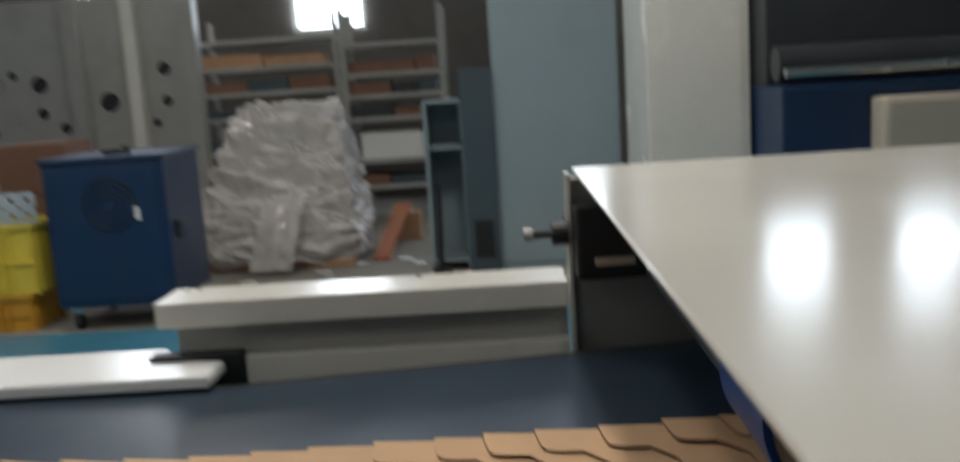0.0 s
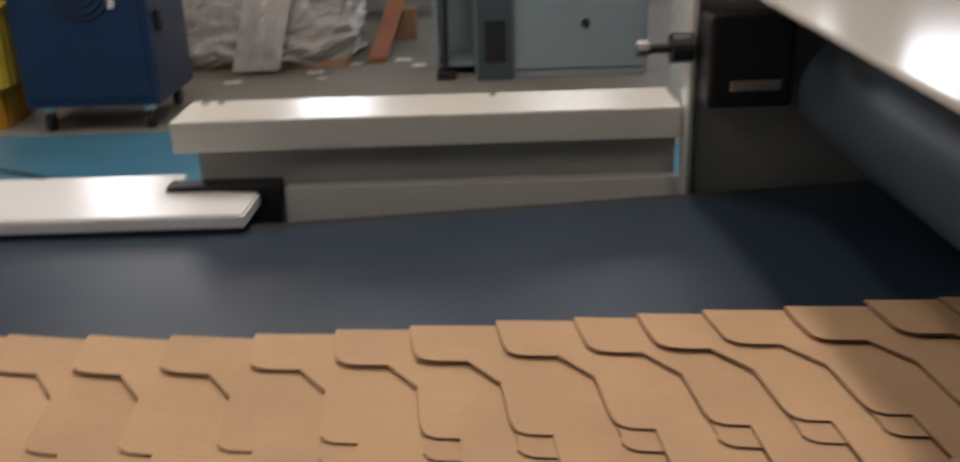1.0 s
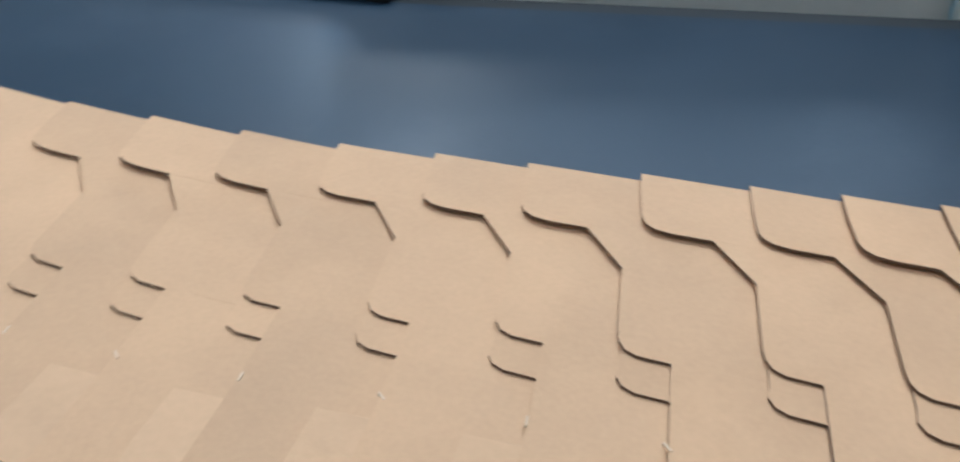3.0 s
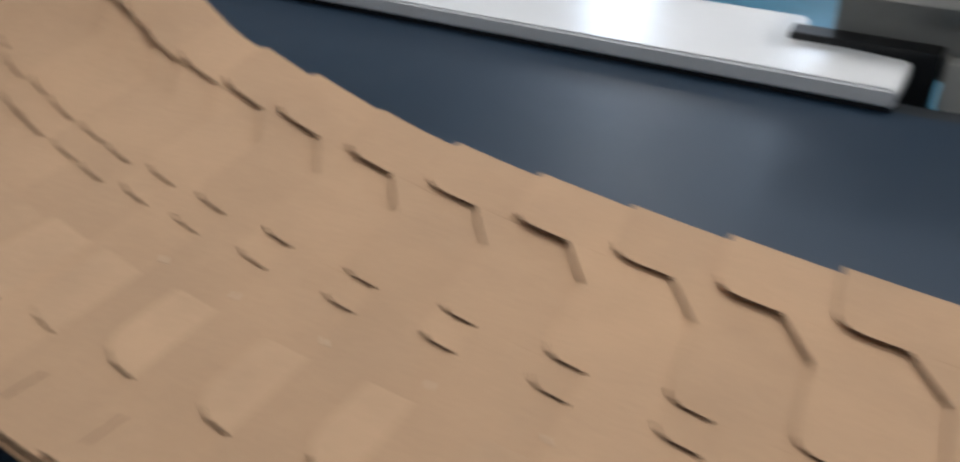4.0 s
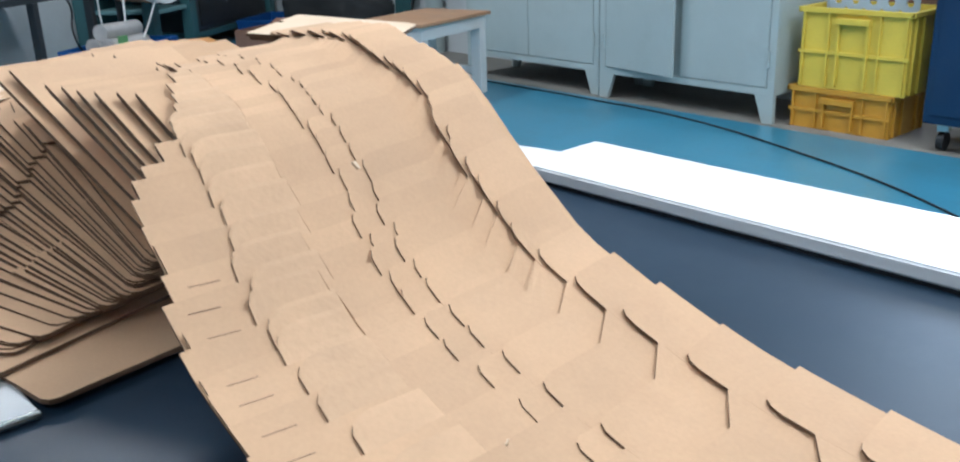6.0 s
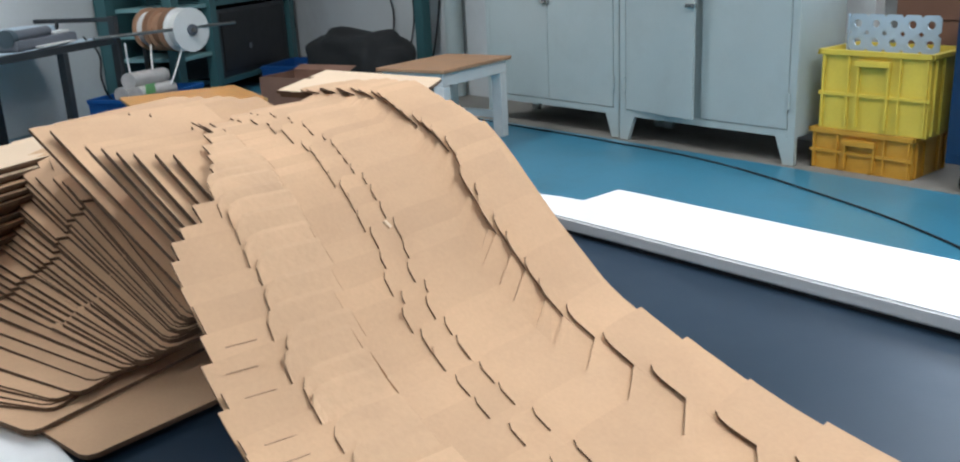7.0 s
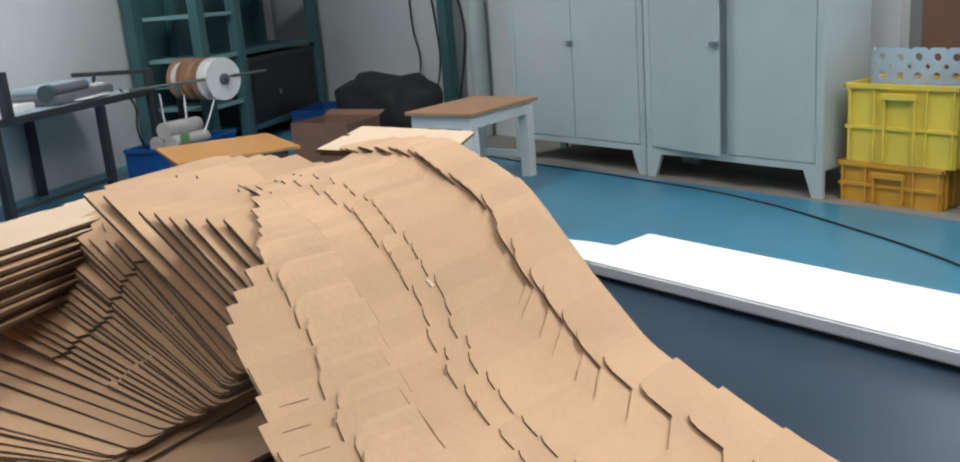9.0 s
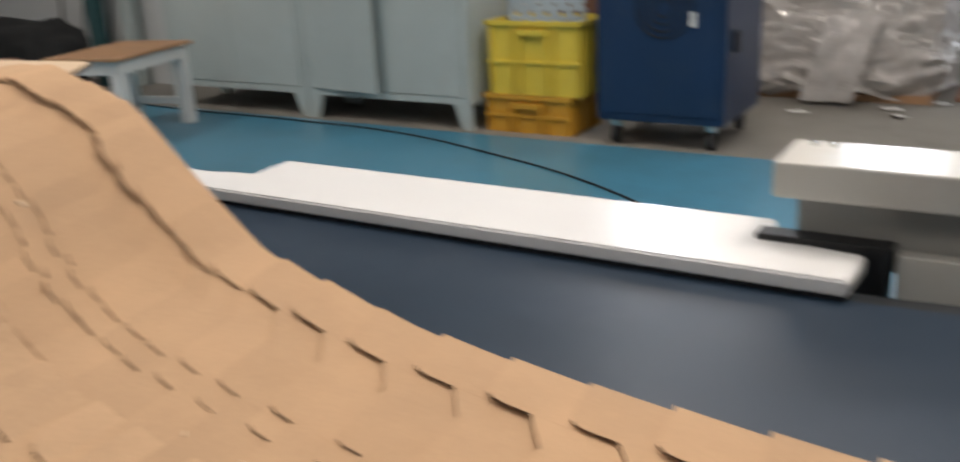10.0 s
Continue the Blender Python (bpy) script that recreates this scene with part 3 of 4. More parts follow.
# ---- cabinets ----
def cabinet(x0, x1, y0, y1, h, open_left=0.0):
    c = thing("steel_cabinet", "pale grey-green steel cupboard with two doors on splayed feet", "cabinet", "cabinets along the wall")
    zb = 0.168
    part("body", box_bm(x0, x1, y0 + 0.02, y1, zb, h, 0.006), CABINET, c)
    xm = (x0 + x1) / 2
    bm = bmesh.new()
    for a, b_, z0, z1 in ((x0, x0 + 0.05, zb, h), (x1 - 0.05, x1, zb, h), (x0 + 0.05, x1 - 0.05, zb, zb + 0.045), (x0 + 0.05, x1 - 0.05, h - 0.05, h)):
        add_box(bm, a, b_, y0, y0 + 0.019, z0, z1, 0.002)
    part("face_frame", bm, CABINET, c)
    for side in (0, 1):
        a, b_ = (x0 + 0.055, xm - 0.003) if side == 0 else (xm + 0.003, x1 - 0.055)
        hinge = a if side == 0 else b_
        turn = -open_left if side == 0 else 0.0
        m = Matrix.Translation((hinge, y0 - 0.004, 0)) @ Matrix.Rotation(radians(turn), 4, "Z") @ Matrix.Translation((-hinge, -y0 + 0.004, 0))
        d = part("door", box_bm(a, b_, y0 - 0.004, y0 + 0.014, zb + 0.05, h - 0.055, 0.003, m), CABINET, c)
        for hz in (zb + 0.22, h - 0.3):
            hx = hinge + (-0.008 if side == 0 else 0.008)
            part("hinge", cyl_bm((hx, y0 - 0.008, hz - 0.05), (hx, y0 - 0.008, hz + 0.05), 0.011, 10), CABINET, d)
        if side == 0:
            lx = b_ - 0.04
            part("latch", box_bm(lx - 0.015, lx + 0.07, y0 - 0.03, y0 - 0.006, 0.93, 0.955, 0.004, m), STEEL, d, "steel hasp")
    for s, fx in ((1, x0), (-1, x1)):
        for fy in (y0, y1 - 0.03):
            bm = bmesh.new()
            prof = [(fx, zb), (fx + s * 0.13, zb), (fx + s * 0.07, 0.0), (fx, 0.0)]
            f_, b2 = [bm.verts.new((px, fy, pz)) for px, pz in prof], [bm.verts.new((px, fy + 0.03, pz)) for px, pz in prof]
            bm.faces.new(f_), bm.faces.new(b2)
            for i in range(4):
                bm.faces.new((f_[i], f_[(i + 1) % 4], b2[(i + 1) % 4], b2[i]))
            part("foot", bm, CABINET, c)
    return c


cabinet(-4.30, -2.93, 3.33, 3.85, 1.80, open_left=7)
cabinet(-5.72, -4.325, 3.35, 3.87, 1.80)


def open_box_bm(x0, x1, y0, y1, z0, z1, t):
    """An open-topped box with walls of thickness t, in one skin."""
    bm = bmesh.new()
    rings = []
    for d, z in ((0, z0), (0, z1), (t, z1), (t, z0 + t)):
        rings.append([bm.verts.new((x, y, z)) for x, y in ((x0 + d, y0 + d), (x1 - d, y0 + d), (x1 - d, y1 - d), (x0 + d, y1 - d))])
    for a, b_ in zip(rings, rings[1:]):
        for i in range(4):
            bm.faces.new((a[i], a[(i + 1) % 4], b_[(i + 1) % 4], b_[i]))
    bm.faces.new(rings[0]), bm.faces.new(rings[-1])
    return bm


def crate(x0, x1, y0, y1, z0, z1, material, label):
    c = thing("crate", label, "crate", "stacked crates")
    t = 0.012
    taper = 0.012
    bm = open_box_bm(x0 + taper, x1 - taper, y0 + taper, y1 - taper, z0, z1, t)
    part("shell", bm, material, c)
    bm = bmesh.new()
    add_box(bm, x0 - 0.006, x1 + 0.006, y0 - 0.008, y0 + taper - 0.001, z1 - 0.028, z1 + 0.002, 0.003)
    add_box(bm, x1 - taper + 0.001, x1 + 0.008, y0 - 0.008, y1, z1 - 0.0275, z1 + 0.0015, 0.003)
    add_box(bm, x0 - 0.008, x0 + taper - 0.001, y0 - 0.008, y1, z1 - 0.0275, z1 + 0.0015, 0.003)
    part("rim", bm, material, c)
    zm = z0 + 0.45 * (z1 - z0)
    for i in range(5):
        fx = x0 + 0.03 + (x1 - x0 - 0.06) * i / 4
        if i == 2:
            continue
        part("rib", box_bm(fx - 0.006, fx + 0.006, y0 - 0.004, y0 + taper - 0.001, z0 + 0.01, z1 - 0.03, 0.002), material, c)
        fy = y0 + 0.05 + (y1 - y0 - 0.1) * i / 4
        part("rib", box_bm(x1 - taper + 0.001, x1 + 0.004, fy - 0.006, fy + 0.006, z0 + 0.01, z1 - 0.03, 0.002), material, c)
    part("band", box_bm(x0 + 0.004, x1 - 0.004, y0 - 0.002, y0 + taper - 0.002, zm - 0.01, zm + 0.01, 0.002), material, c)
    xm = (x0 + x1) / 2
    bm = bmesh.new()
    add_box(bm, xm - 0.095, xm - 0.08, y0 - 0.014, y0 + taper - 0.001, z0 + 0.02, z1 - 0.06, 0.003)
    add_box(bm, xm + 0.08, xm + 0.095, y0 - 0.014, y0 + taper - 0.001, z0 + 0.02, z1 - 0.06, 0.003)
    add_box(bm, xm - 0.10, xm + 0.10, y0 - 0.024, y0 + taper - 0.001, z1 - 0.085, z1 - 0.05, 0.004)
    part("handle", bm, material, c)
    return c


crate(-2.87, -2.24, 3.40, 3.85, -0.003, 0.24, ORANGE, "amber plastic crate under a yellow one")
crate(-2.83, -2.17, 3.39, 3.84, 0.244, 0.70, YELLOW, "yellow ribbed plastic crate stacked on another")
def holed_sheet_bm(x0, z0, cols, rows, pitch, r, y0, y1):
    """A steel sheet with rows of round holes right through it."""
    bm = bmesh.new()
    n = 16
    for i in range(cols):
        for j in range(rows):
            cx, cz = x0 + pitch * (i + 0.5), z0 + pitch * (j + 0.5)
            rings = {}
            for y in (y0, y1):
                ins, outs = [], []
                for k in range(n):
                    a = 2 * math.pi * (k + 0.5) / n
                    c, d = math.cos(a), math.sin(a)
                    m = pitch / 2 / max(abs(c), abs(d))
                    ins.append(bm.verts.new((cx + r * c, y, cz + r * d)))
                    outs.append(bm.verts.new((cx + m * c, y, cz + m * d)))
                rings[y] = ins
                for k in range(n):
                    bm.faces.new((ins[k], ins[(k + 1) % n], outs[(k + 1) % n], outs[k]))
            for k in range(n):
                bm.faces.new((rings[y0][k], rings[y0][(k + 1) % n], rings[y1][(k + 1) % n], rings[y1][k]))
    bmesh.ops.remove_doubles(bm, verts=bm.verts, dist=0.0005)
    return bm


perf = thing("perforated_panel", "pale blue steel panel with rows of holes standing in the crate", "panel")
part("sheet", holed_sheet_bm(-2.75, 0.258, 5, 6, 0.105, 0.022, 3.560, 3.572), PERF, perf)
part("edge_strip", box_bm(-2.762, -2.751, 3.558, 3.574, 0.258, 0.888, 0.001), PERF, perf)

# ---- bench ----
bench = thing("bench", "white wooden bench with a plywood top", "bench", at=pose(-5.20, 2.50, 0, 0, 0, 15))
part("top", box_bm(-0.29, 0.29, -0.42, 0.42, 0.56, 0.584, 0.004), WOOD, bench, "brown plywood board")
part("apron", box_bm(-0.26, 0.26, -0.39, 0.39, 0.47, 0.558, 0.004), WHITEPL, bench)
for lx in (-0.22, 0.22):
    for ly in (-0.35, 0.35):
        part("leg", box_bm(lx - 0.04, lx + 0.04, ly - 0.04, ly + 0.04, 0, 0.469, 0.004), WHITEPL, bench)
part("stretcher", box_bm(-0.179, 0.179, 0.33, 0.37, 0.14, 0.19, 0.003), WHITEPL, bench)
part("stretcher", box_bm(-0.24, -0.20, -0.309, 0.309, 0.14, 0.19, 0.003), WHITEPL, bench)

cable = tube_curve("floor_cable", [(-6.2, 3.26, 0.006), (-5.4, 3.21, 0.006), (-4.3, 3.19, 0.006), (-3.4, 3.12, 0.006), (-2.5, 2.85, 0.006), (-1.72, 2.51, 0.006), (-0.9, 1.95, 0.006)], 0.006, BLACK)
tagged(cable, "black cable trailing over the blue floor", "cable")

# ---- far corner: angled wall with table, printer, reels, shelving ----
CORNER = pose(-7.85, 1.14, 0, 0, 0, 35)
ang_wall = link_mesh("wall_angled", box_bm(-0.98, -0.82, -9.0, 3.95, -0.003, 3.2, 0), WALL)
ang_wall.matrix_world = CORNER
tagged(ang_wall, "plain scuffed grey wall behind the work table", "wall", kind="structure")

desk = thing("work_table", "dark steel-framed work table with a pale top by the wall", "table", at=CORNER)
part("top", box_bm(-0.76, -0.05, -4.2, -0.04, 0.751, 0.772, 0.003), PERF, desk, "pale grey worn table top")
part("front_rail", box_bm(-0.05, 0.0, -4.2, 0.02, 0.715, 0.770, 0.003), DARKP, desk)
part("side_rail", box_bm(-0.76, -0.051, -0.04, 0.0, 0.715, 0.768, 0.003), DARKP, desk)
for ly in (-3.9, -1.72, -0.60):
    for lx in (-0.72, -0.03):
        part("leg", box_bm(lx - 0.03, lx + 0.03, ly - 0.03, ly + 0.03, 0, 0.714 if lx > -0.1 else 0.75, 0.003), DARKP, desk)
for ly, top in ((-1.60, 1.08), (0.045, 0.94)):
    part("riser", box_bm(-0.035, 0.025, ly - 0.024, ly + 0.036, 0.0 if ly > 0 else 0.771, top, 0.003), DARKP, desk)
part("top_bar", box_bm(-0.75, -0.036, 0.03, 0.066, 0.895, 0.930, 0.003), DARKP, desk)
part("shelf_rail", box_bm(-0.05, -0.01, -1.69, -0.63, 0.12, 0.15, 0.002), DARKP, desk)

printer = thing("printer", "grey flat desktop printer lying on the work table", "printer", at=CORNER @ pose(-0.34, -0.66, 0.773, 0, 0, 8))
bm = box_bm(-0.24, 0.24, -0.42, 0.42, 0, 0.075, 0.02)
part("base", bm, GREYPL, printer)
part("lid", box_bm(-0.20, 0.10, -0.30, 0.36, 0.076, 0.135, 0.02), PERF, printer, "pale grey lid")
part("roller_cover", cyl_bm((0.16, -0.36, 0.105), (0.16, 0.12, 0.105), 0.042, 20), GREYPL, printer)
part("end_cap", cyl_bm((0.16, -0.43, 0.095), (0.16, -0.365, 0.095), 0.065, 20), SLATE, printer)
part("panel", box_bm(0.12, 0.21, 0.16, 0.36, 0.076, 0.098, 0.006), WHITEPL, printer, "pale control panel")
part("tray", box_bm(0.242, 0.31, -0.20, 0.26, 0.010, 0.022, 0.003), WHITEPL, printer)
for dx, dy, w, d, h in ((-0.05, -1.30, 0.22, 0.30, 0.05), (-0.20, -1.75, 0.25, 0.32, 0.09)):
    pad = thing("paper_stack", "loose stack of pale papers on the work table", "papers", "papers on the table", at=CORNER @ pose(dx - 0.2, dy, 0.773, 0, 0, 10))
    part("sheets", box_bm(-w / 2, w / 2, -d / 2, d / 2, 0, h, 0.004), WHITEPL, pad)
wire = tube_curve("cable", [(-0.12, -0.20, 0.80), (-0.03, -0.16, 0.66), (-0.01, -0.20, 0.45), (-0.02, -0.08, 0.26), (0.0, 0.10, 0.16), (0.02, 0.25, 0.02)], 0.008, BLACK, None)
wire.matrix_world = CORNER
tagged(wire, "black cable hanging from the work table", "cable")
wire = tube_curve("cable", [(-0.34, -0.24, 0.86), (-0.42, -0.10, 0.92), (-0.50, 0.0, 0.86), (-0.60, 0.05, 0.80)], 0.008, BLACK, None)
wire.matrix_world = CORNER
tagged(wire, "black printer cable lying over the work table", "cable")

rack = thing("reel_stand", "steel stand carrying three strapping reels beside the table", "stand", at=CORNER)
AXLE = CORNER @ pose(0.40, 0.48, 0.780, 0, 0, -111)
part("bar", cyl_bm((0.05, -0.30, 0.79), (0.66, 0.86, 0.80), 0.014, 14), STEEL_DULL, rack)
axle = part("axle", cyl_bm((0, 0.12, 0), (0, -0.70, 0), 0.016, 14), STEEL_DULL, rack)
axle.matrix_basis = CORNER.inverted() @ AXLE
part("upright", box_bm(-0.24, -0.20, 0.76, 0.80, 0.0, 0.757, 0.003), DARKP, rack)


def reel(back, face, core, label):
    r = thing("strapping_reel", label, "reel", "reels on the axle", at=AXLE @ pose(0, -back, 0))
    part("flange", cyl_bm((0, -0.072, 0), (0, -0.060, 0), 0.185, 40), face, r)
    part("winding", cyl_bm((0, -0.0595, 0), (0, 0.0595, 0), 0.150, 40), core, r)
    part("flange", cyl_bm((0, 0.060, 0), (0, 0.072, 0), 0.185, 40), face, r)
    part("hub", cyl_bm((0, 0.0725, 0), (0, 0.092, 0), 0.048, 20), GREYPL, r, "dark grey hub")


reel(0.0, WHITEPL, WHITEPL, "white plastic strapping reel with a dark hub")
reel(0.22, CORE, CORE, "brown cardboard strapping reel")
reel(0.42, CORE, WHITEPL, "white strapping reel between brown flanges")
strap = thing("strap", "white plastic straps hanging from the reels", "strap", at=CORNER)
for pts in ([(0.06, 0.44, 0.66), (0.18, 0.22, 0.36), (0.30, -0.02, 0.10)], [(0.40, 0.40, 0.66), (0.36, 0.26, 0.42), (0.30, 0.0, 0.10)], [(0.10, 0.02, 0.72), (0.12, 0.0, 0.50), (0.14, 0.02, 0.30)]):
    tube_curve("strand", pts, 0.008, WHITEPL, strap)


def bin_thing(at, w, d, h, material, label):
    """An open bin whose rim is turned out all round."""
    b_ = thing("bin", label, "bin", at=at)
    part("shell", open_box_bm(-w / 2, w / 2, -d / 2, d / 2, 0.0, h, 0.012), material, b_)
    bm = bmesh.new()
    for x0, x1, y0, y1 in ((w / 2 + 0.001, w / 2 + 0.014, -d / 2, d / 2), (-w / 2 - 0.014, -w / 2 - 0.001, -d / 2, d / 2), (-w / 2, w / 2, d / 2 + 0.001, d / 2 + 0.014), (-w / 2, w / 2, -d / 2 - 0.014, -d / 2 - 0.001)):
        add_box(bm, x0, x1, y0, y1, h - 0.03, h + 0.002, 0.003)
    part("rim", bm, material, b_)


bin_thing(CORNER @ pose(0.22, 0.06, 0), 0.5, 0.9, 0.32, BLUEPL, "blue plastic bin on the floor under the reels")
bin_thing(CORNER @ pose(0.30, 2.75, 0), 0.4, 0.8, 0.22, BLUEPL, "blue plastic bin under the shelving")
wrap = thing("wrapped_roll", "rolls wrapped in clear plastic piled in the blue bin", "roll", at=CORNER)
for dx, u, z in ((0.16, -0.02, 0.33), (0.30, -0.02, 0.33), (0.23, 0.0, 0.44)):
    part("roll", cyl_bm((dx, u - 0.20, z), (dx, u + 0.30, z - 0.02), 0.066, 18), FILM, wrap)
part("tag", box_bm(0.372, 0.376, -0.19, -0.06, 0.33, 0.41, 0.001), GREENTAG, wrap, "pale green label")
carton = thing("carton", "brown open carton standing by the shelving", "carton", at=pose(-6.85, 2.32, 0, 0, 0, 20))
part("body", open_box_bm(-0.30, 0.30, -0.22, 0.22, 0.0, 0.40, 0.006), BROWNBOX, carton)
part("flap", box_bm(-0.30, 0.30, 0.0, 0.10, 0.0, 0.005, 0.001, pose(0, 0.222, 0.40, 20, 0, 0)), BROWNBOX, carton)

shelf = thing("steel_shelving", "dark teal steel frame with pale shelves holding a black cabinet", "shelving", at=CORNER)
for ly in (0.95, 1.62, 3.38):
    for lx in (-0.70, -0.02):
        part("post", box_bm(lx - 0.05, lx + 0.05, ly - 0.06, ly + 0.06, 0, 2.1, 0.004), TEAL, shelf)
for hz in (0.13, 0.90, 1.5):
    part("shelf", box_bm(-0.64, 0.02, 1.69, 3.31, hz, hz + 0.05, 0.003), TEAL, shelf)
for hz in (0.44, 0.66, 0.90, 1.3):
    part("shelf", box_bm(-0.64, 0.0, 1.015, 1.555, hz, hz + 0.035, 0.003), PALETEAL, shelf, "pale teal shelf plate")
part("back", box_bm(-0.775, -0.76, 0.9, 3.44, 0.1, 2.1, 0), TEAL, shelf)
box_ = thing("black_cabinet", "black steel cabinet with a dark glazed front on the shelf", "cabinet", at=CORNER)
part("body", box_bm(-0.60, -0.01, 1.72, 3.28, 0.183, 0.86, 0.006), DARKP, box_)
part("front", box_bm(-0.009, 0.0, 1.80, 3.20, 0.23, 0.82, 0.002), BLACK, box_)
part("dial", cyl_bm((0.001, 2.35, 0.45), (0.012, 2.35, 0.45), 0.03, 14), GREYPL, box_)
bag = thing("black_bag", "large slumped black bag on the floor by the wall", "bag")
bm = bmesh.new()
bmesh.ops.create_icosphere(bm, subdivisions=4, radius=1.0)
for v in bm.verts:
    n = 1 + 0.16 * noise.noise(v.co * 2.0) + 0.05 * noise.noise(v.co * 6.0)
    c = Vector([math.copysign(abs(q) ** 0.7, q) for q in v.co])
    v.co = Vector((-7.38 + 0.66 * c.x * n, 3.22 + 0.30 * c.y * n, max(0.0, 0.33 + 0.34 * c.z * n)))
part("sack", bm, BAGM, bag, smooth=True)
post_ = thing("steel_post", "dark teal steel post standing against the wall", "post")
part("post", box_bm(-7.26, -7.14, 3.80, 3.90, 0.0, 2.2, 0.004), TEAL, post_)
for i, dx in enumerate((-0.62, -0.28, 0.10)):
    wire = tube_curve("cable", [(-7.4 + dx, 4.03, 1.5), (-7.36 + dx + 0.06 * i, 4.02, 1.0), (-7.28 + dx, 4.02, 0.7), (-7.25 + dx, 3.9, 0.3), (-7.2 + dx, 3.8, 0.01)], 0.010, BLACK, None)
    tagged(wire, "black cable hanging down the grey wall", "cable", "cables on the wall")
col_ = thing("wall_pipe", "pale painted pipe running up the wall", "pipe")
part("pipe", cyl_bm((-6.86, 3.95, 0.0), (-6.86, 3.95, 3.2), 0.085, 20), CABINET, col_)
oc = thing("board_box", "low brown carton covered by a varnished orange board", "carton", at=pose(-5.35, 0.66, 0, 0, 0, -12))
part("body", box_bm(-0.32, 0.30, -0.30, 0.30, 0, 0.545, 0.004), BROWNBOX, oc)
part("board", box_bm(-0.38, 0.36, -0.36, 0.36, 0.547, 0.565, 0.003), BRIGHTWOOD, oc, "varnished orange wooden board")

# ---- blue cart ----
cart = thing("blue_cart", "navy blue steel cabinet on casters with a round grille", "cabinet")
CX0, CX1, CY0, CY1 = -2.03, -1.27, 3.30, 4.0
part("body", box_bm(CX0, CX1, CY0, CY1, 0.15, 1.07, 0.012), NAVY, cart)
part("lid", box_bm(CX0 - 0.015, CX1 + 0.015, CY0 - 0.015, CY1 + 0.015, 1.071, 1.10, 0.006), NAVY, cart, "scuffed pale-edged lid")
part("door", box_bm(CX0 + 0.04, CX1 - 0.04, CY0 - 0.010, CY0 - 0.001, 0.20, 1.03, 0.003), NAVY, cart)
bm = bmesh.new()
gx, gz = (CX0 + CX1) / 2 + 0.03, 0.80
for r in (0.05, 0.09, 0.13, 0.165):
    for i in range(24):
        a = 2 * math.pi * i / 24
        b_ = 2 * math.pi * (i + 1) / 24
        add_cyl(bm, (gx + r * math.cos(a), CY0 - 0.014, gz + r * math.sin(a)), (gx + r * math.cos(b_), CY0 - 0.014, gz + r * math.sin(b_)), 0.005, 6)
part("grille", bm, BLACK, cart)
part("switch", box_bm(CX1 - 0.20, CX1 - 0.165, CY0 - 0.018, CY0 - 0.011, 0.70, 0.78, 0.002), WHITEPL, cart)
part("side_socket", box_bm(CX1 + 0.001, CX1 + 0.02, CY0 + 0.12, CY0 + 0.20, 0.55, 0.66, 0.004), BLACK, cart)
for lx in (CX0 + 0.09, CX1 - 0.09):
    for ly in (CY0 + 0.08, CY1 - 0.08):
        part("caster", cyl_bm((lx - 0.018, ly, 0.052), (lx + 0.018, ly, 0.052), 0.05, 16), BLACK, cart)
        part("fork", box_bm(lx - 0.03, lx + 0.03, ly - 0.02, ly + 0.02, 0.104, 0.149, 0.002), STEEL, cart)
tool = thing("hand_tool", "small black tool lying on the blue cart", "tool")
part("grip", box_bm(-0.07, 0.05, -0.02, 0.02, 0, 0.035, 0.008, pose(-1.62, 3.45, 1.101, 0, 0, 15)), BLACK, tool)
part("head", box_bm(0.052, 0.10, -0.03, 0.03, 0, 0.05, 0.006, pose(-1.62, 3.45, 1.101, 0, 0, 15)), DARKP, tool)

# ---- things in the concrete bay ----
cab = thing("control_cabinet", "tall blue-grey steel control cabinet", "cabinet")
part("body", box_bm(0.79, 1.70, 4.42, 5.0, -0.003, 2.1, 0.006), PANEL, cab)
part("door", box_bm(0.80, 1.69, 4.405, 4.418, 0.06, 2.08, 0.004), PANEL, cab)
part("lock", cyl_bm((1.28, 4.39, 0.36), (1.28, 4.404, 0.36), 0.03, 12), BLACK, cab)
leaf = thing("dark_door", "dark slate steel door leaf standing upright", "door leaf")
part("leaf", box_bm(0.55, 0.785, 4.36, 4.40, -0.003, 1.50, 0.004), SLATE, leaf)
part("plate", box_bm(0.60, 0.74, 4.352, 4.359, 0.12, 0.40, 0.002), BLACK, leaf)

rk = thing("open_locker", "blue-grey open steel locker with one shelf", "locker")
part("side", box_bm(0.26, 0.285, 4.55, 5.0, -0.003, 1.28, 0.003), PANEL, rk)
part("side", box_bm(0.53, 0.548, 4.55, 5.0, -0.003, 1.28, 0.003), PANEL, rk)
part("back", box_bm(0.285, 0.53, 4.98, 5.0, -0.003, 1.28, 0), PANEL, rk)
for hz in (0.06, 0.92, 1.262):
    part("shelf", box_bm(0.286, 0.529, 4.56, 4.979, hz, hz + 0.018, 0), PANEL, rk)
rod = thing("black_rod", "black steel bar leaning in the locker", "bar")
part("bar", box_bm(-0.018, 0.018, -0.018, 0.018, 0, 0.62, 0.003, pose(0.33, 4.50, 0.05, -3, 1, 0)), BLACK, rod)
part("foot", box_bm(0.27, 0.40, 4.40, 4.54, -0.003, 0.048, 0.004), BLACK, rod)

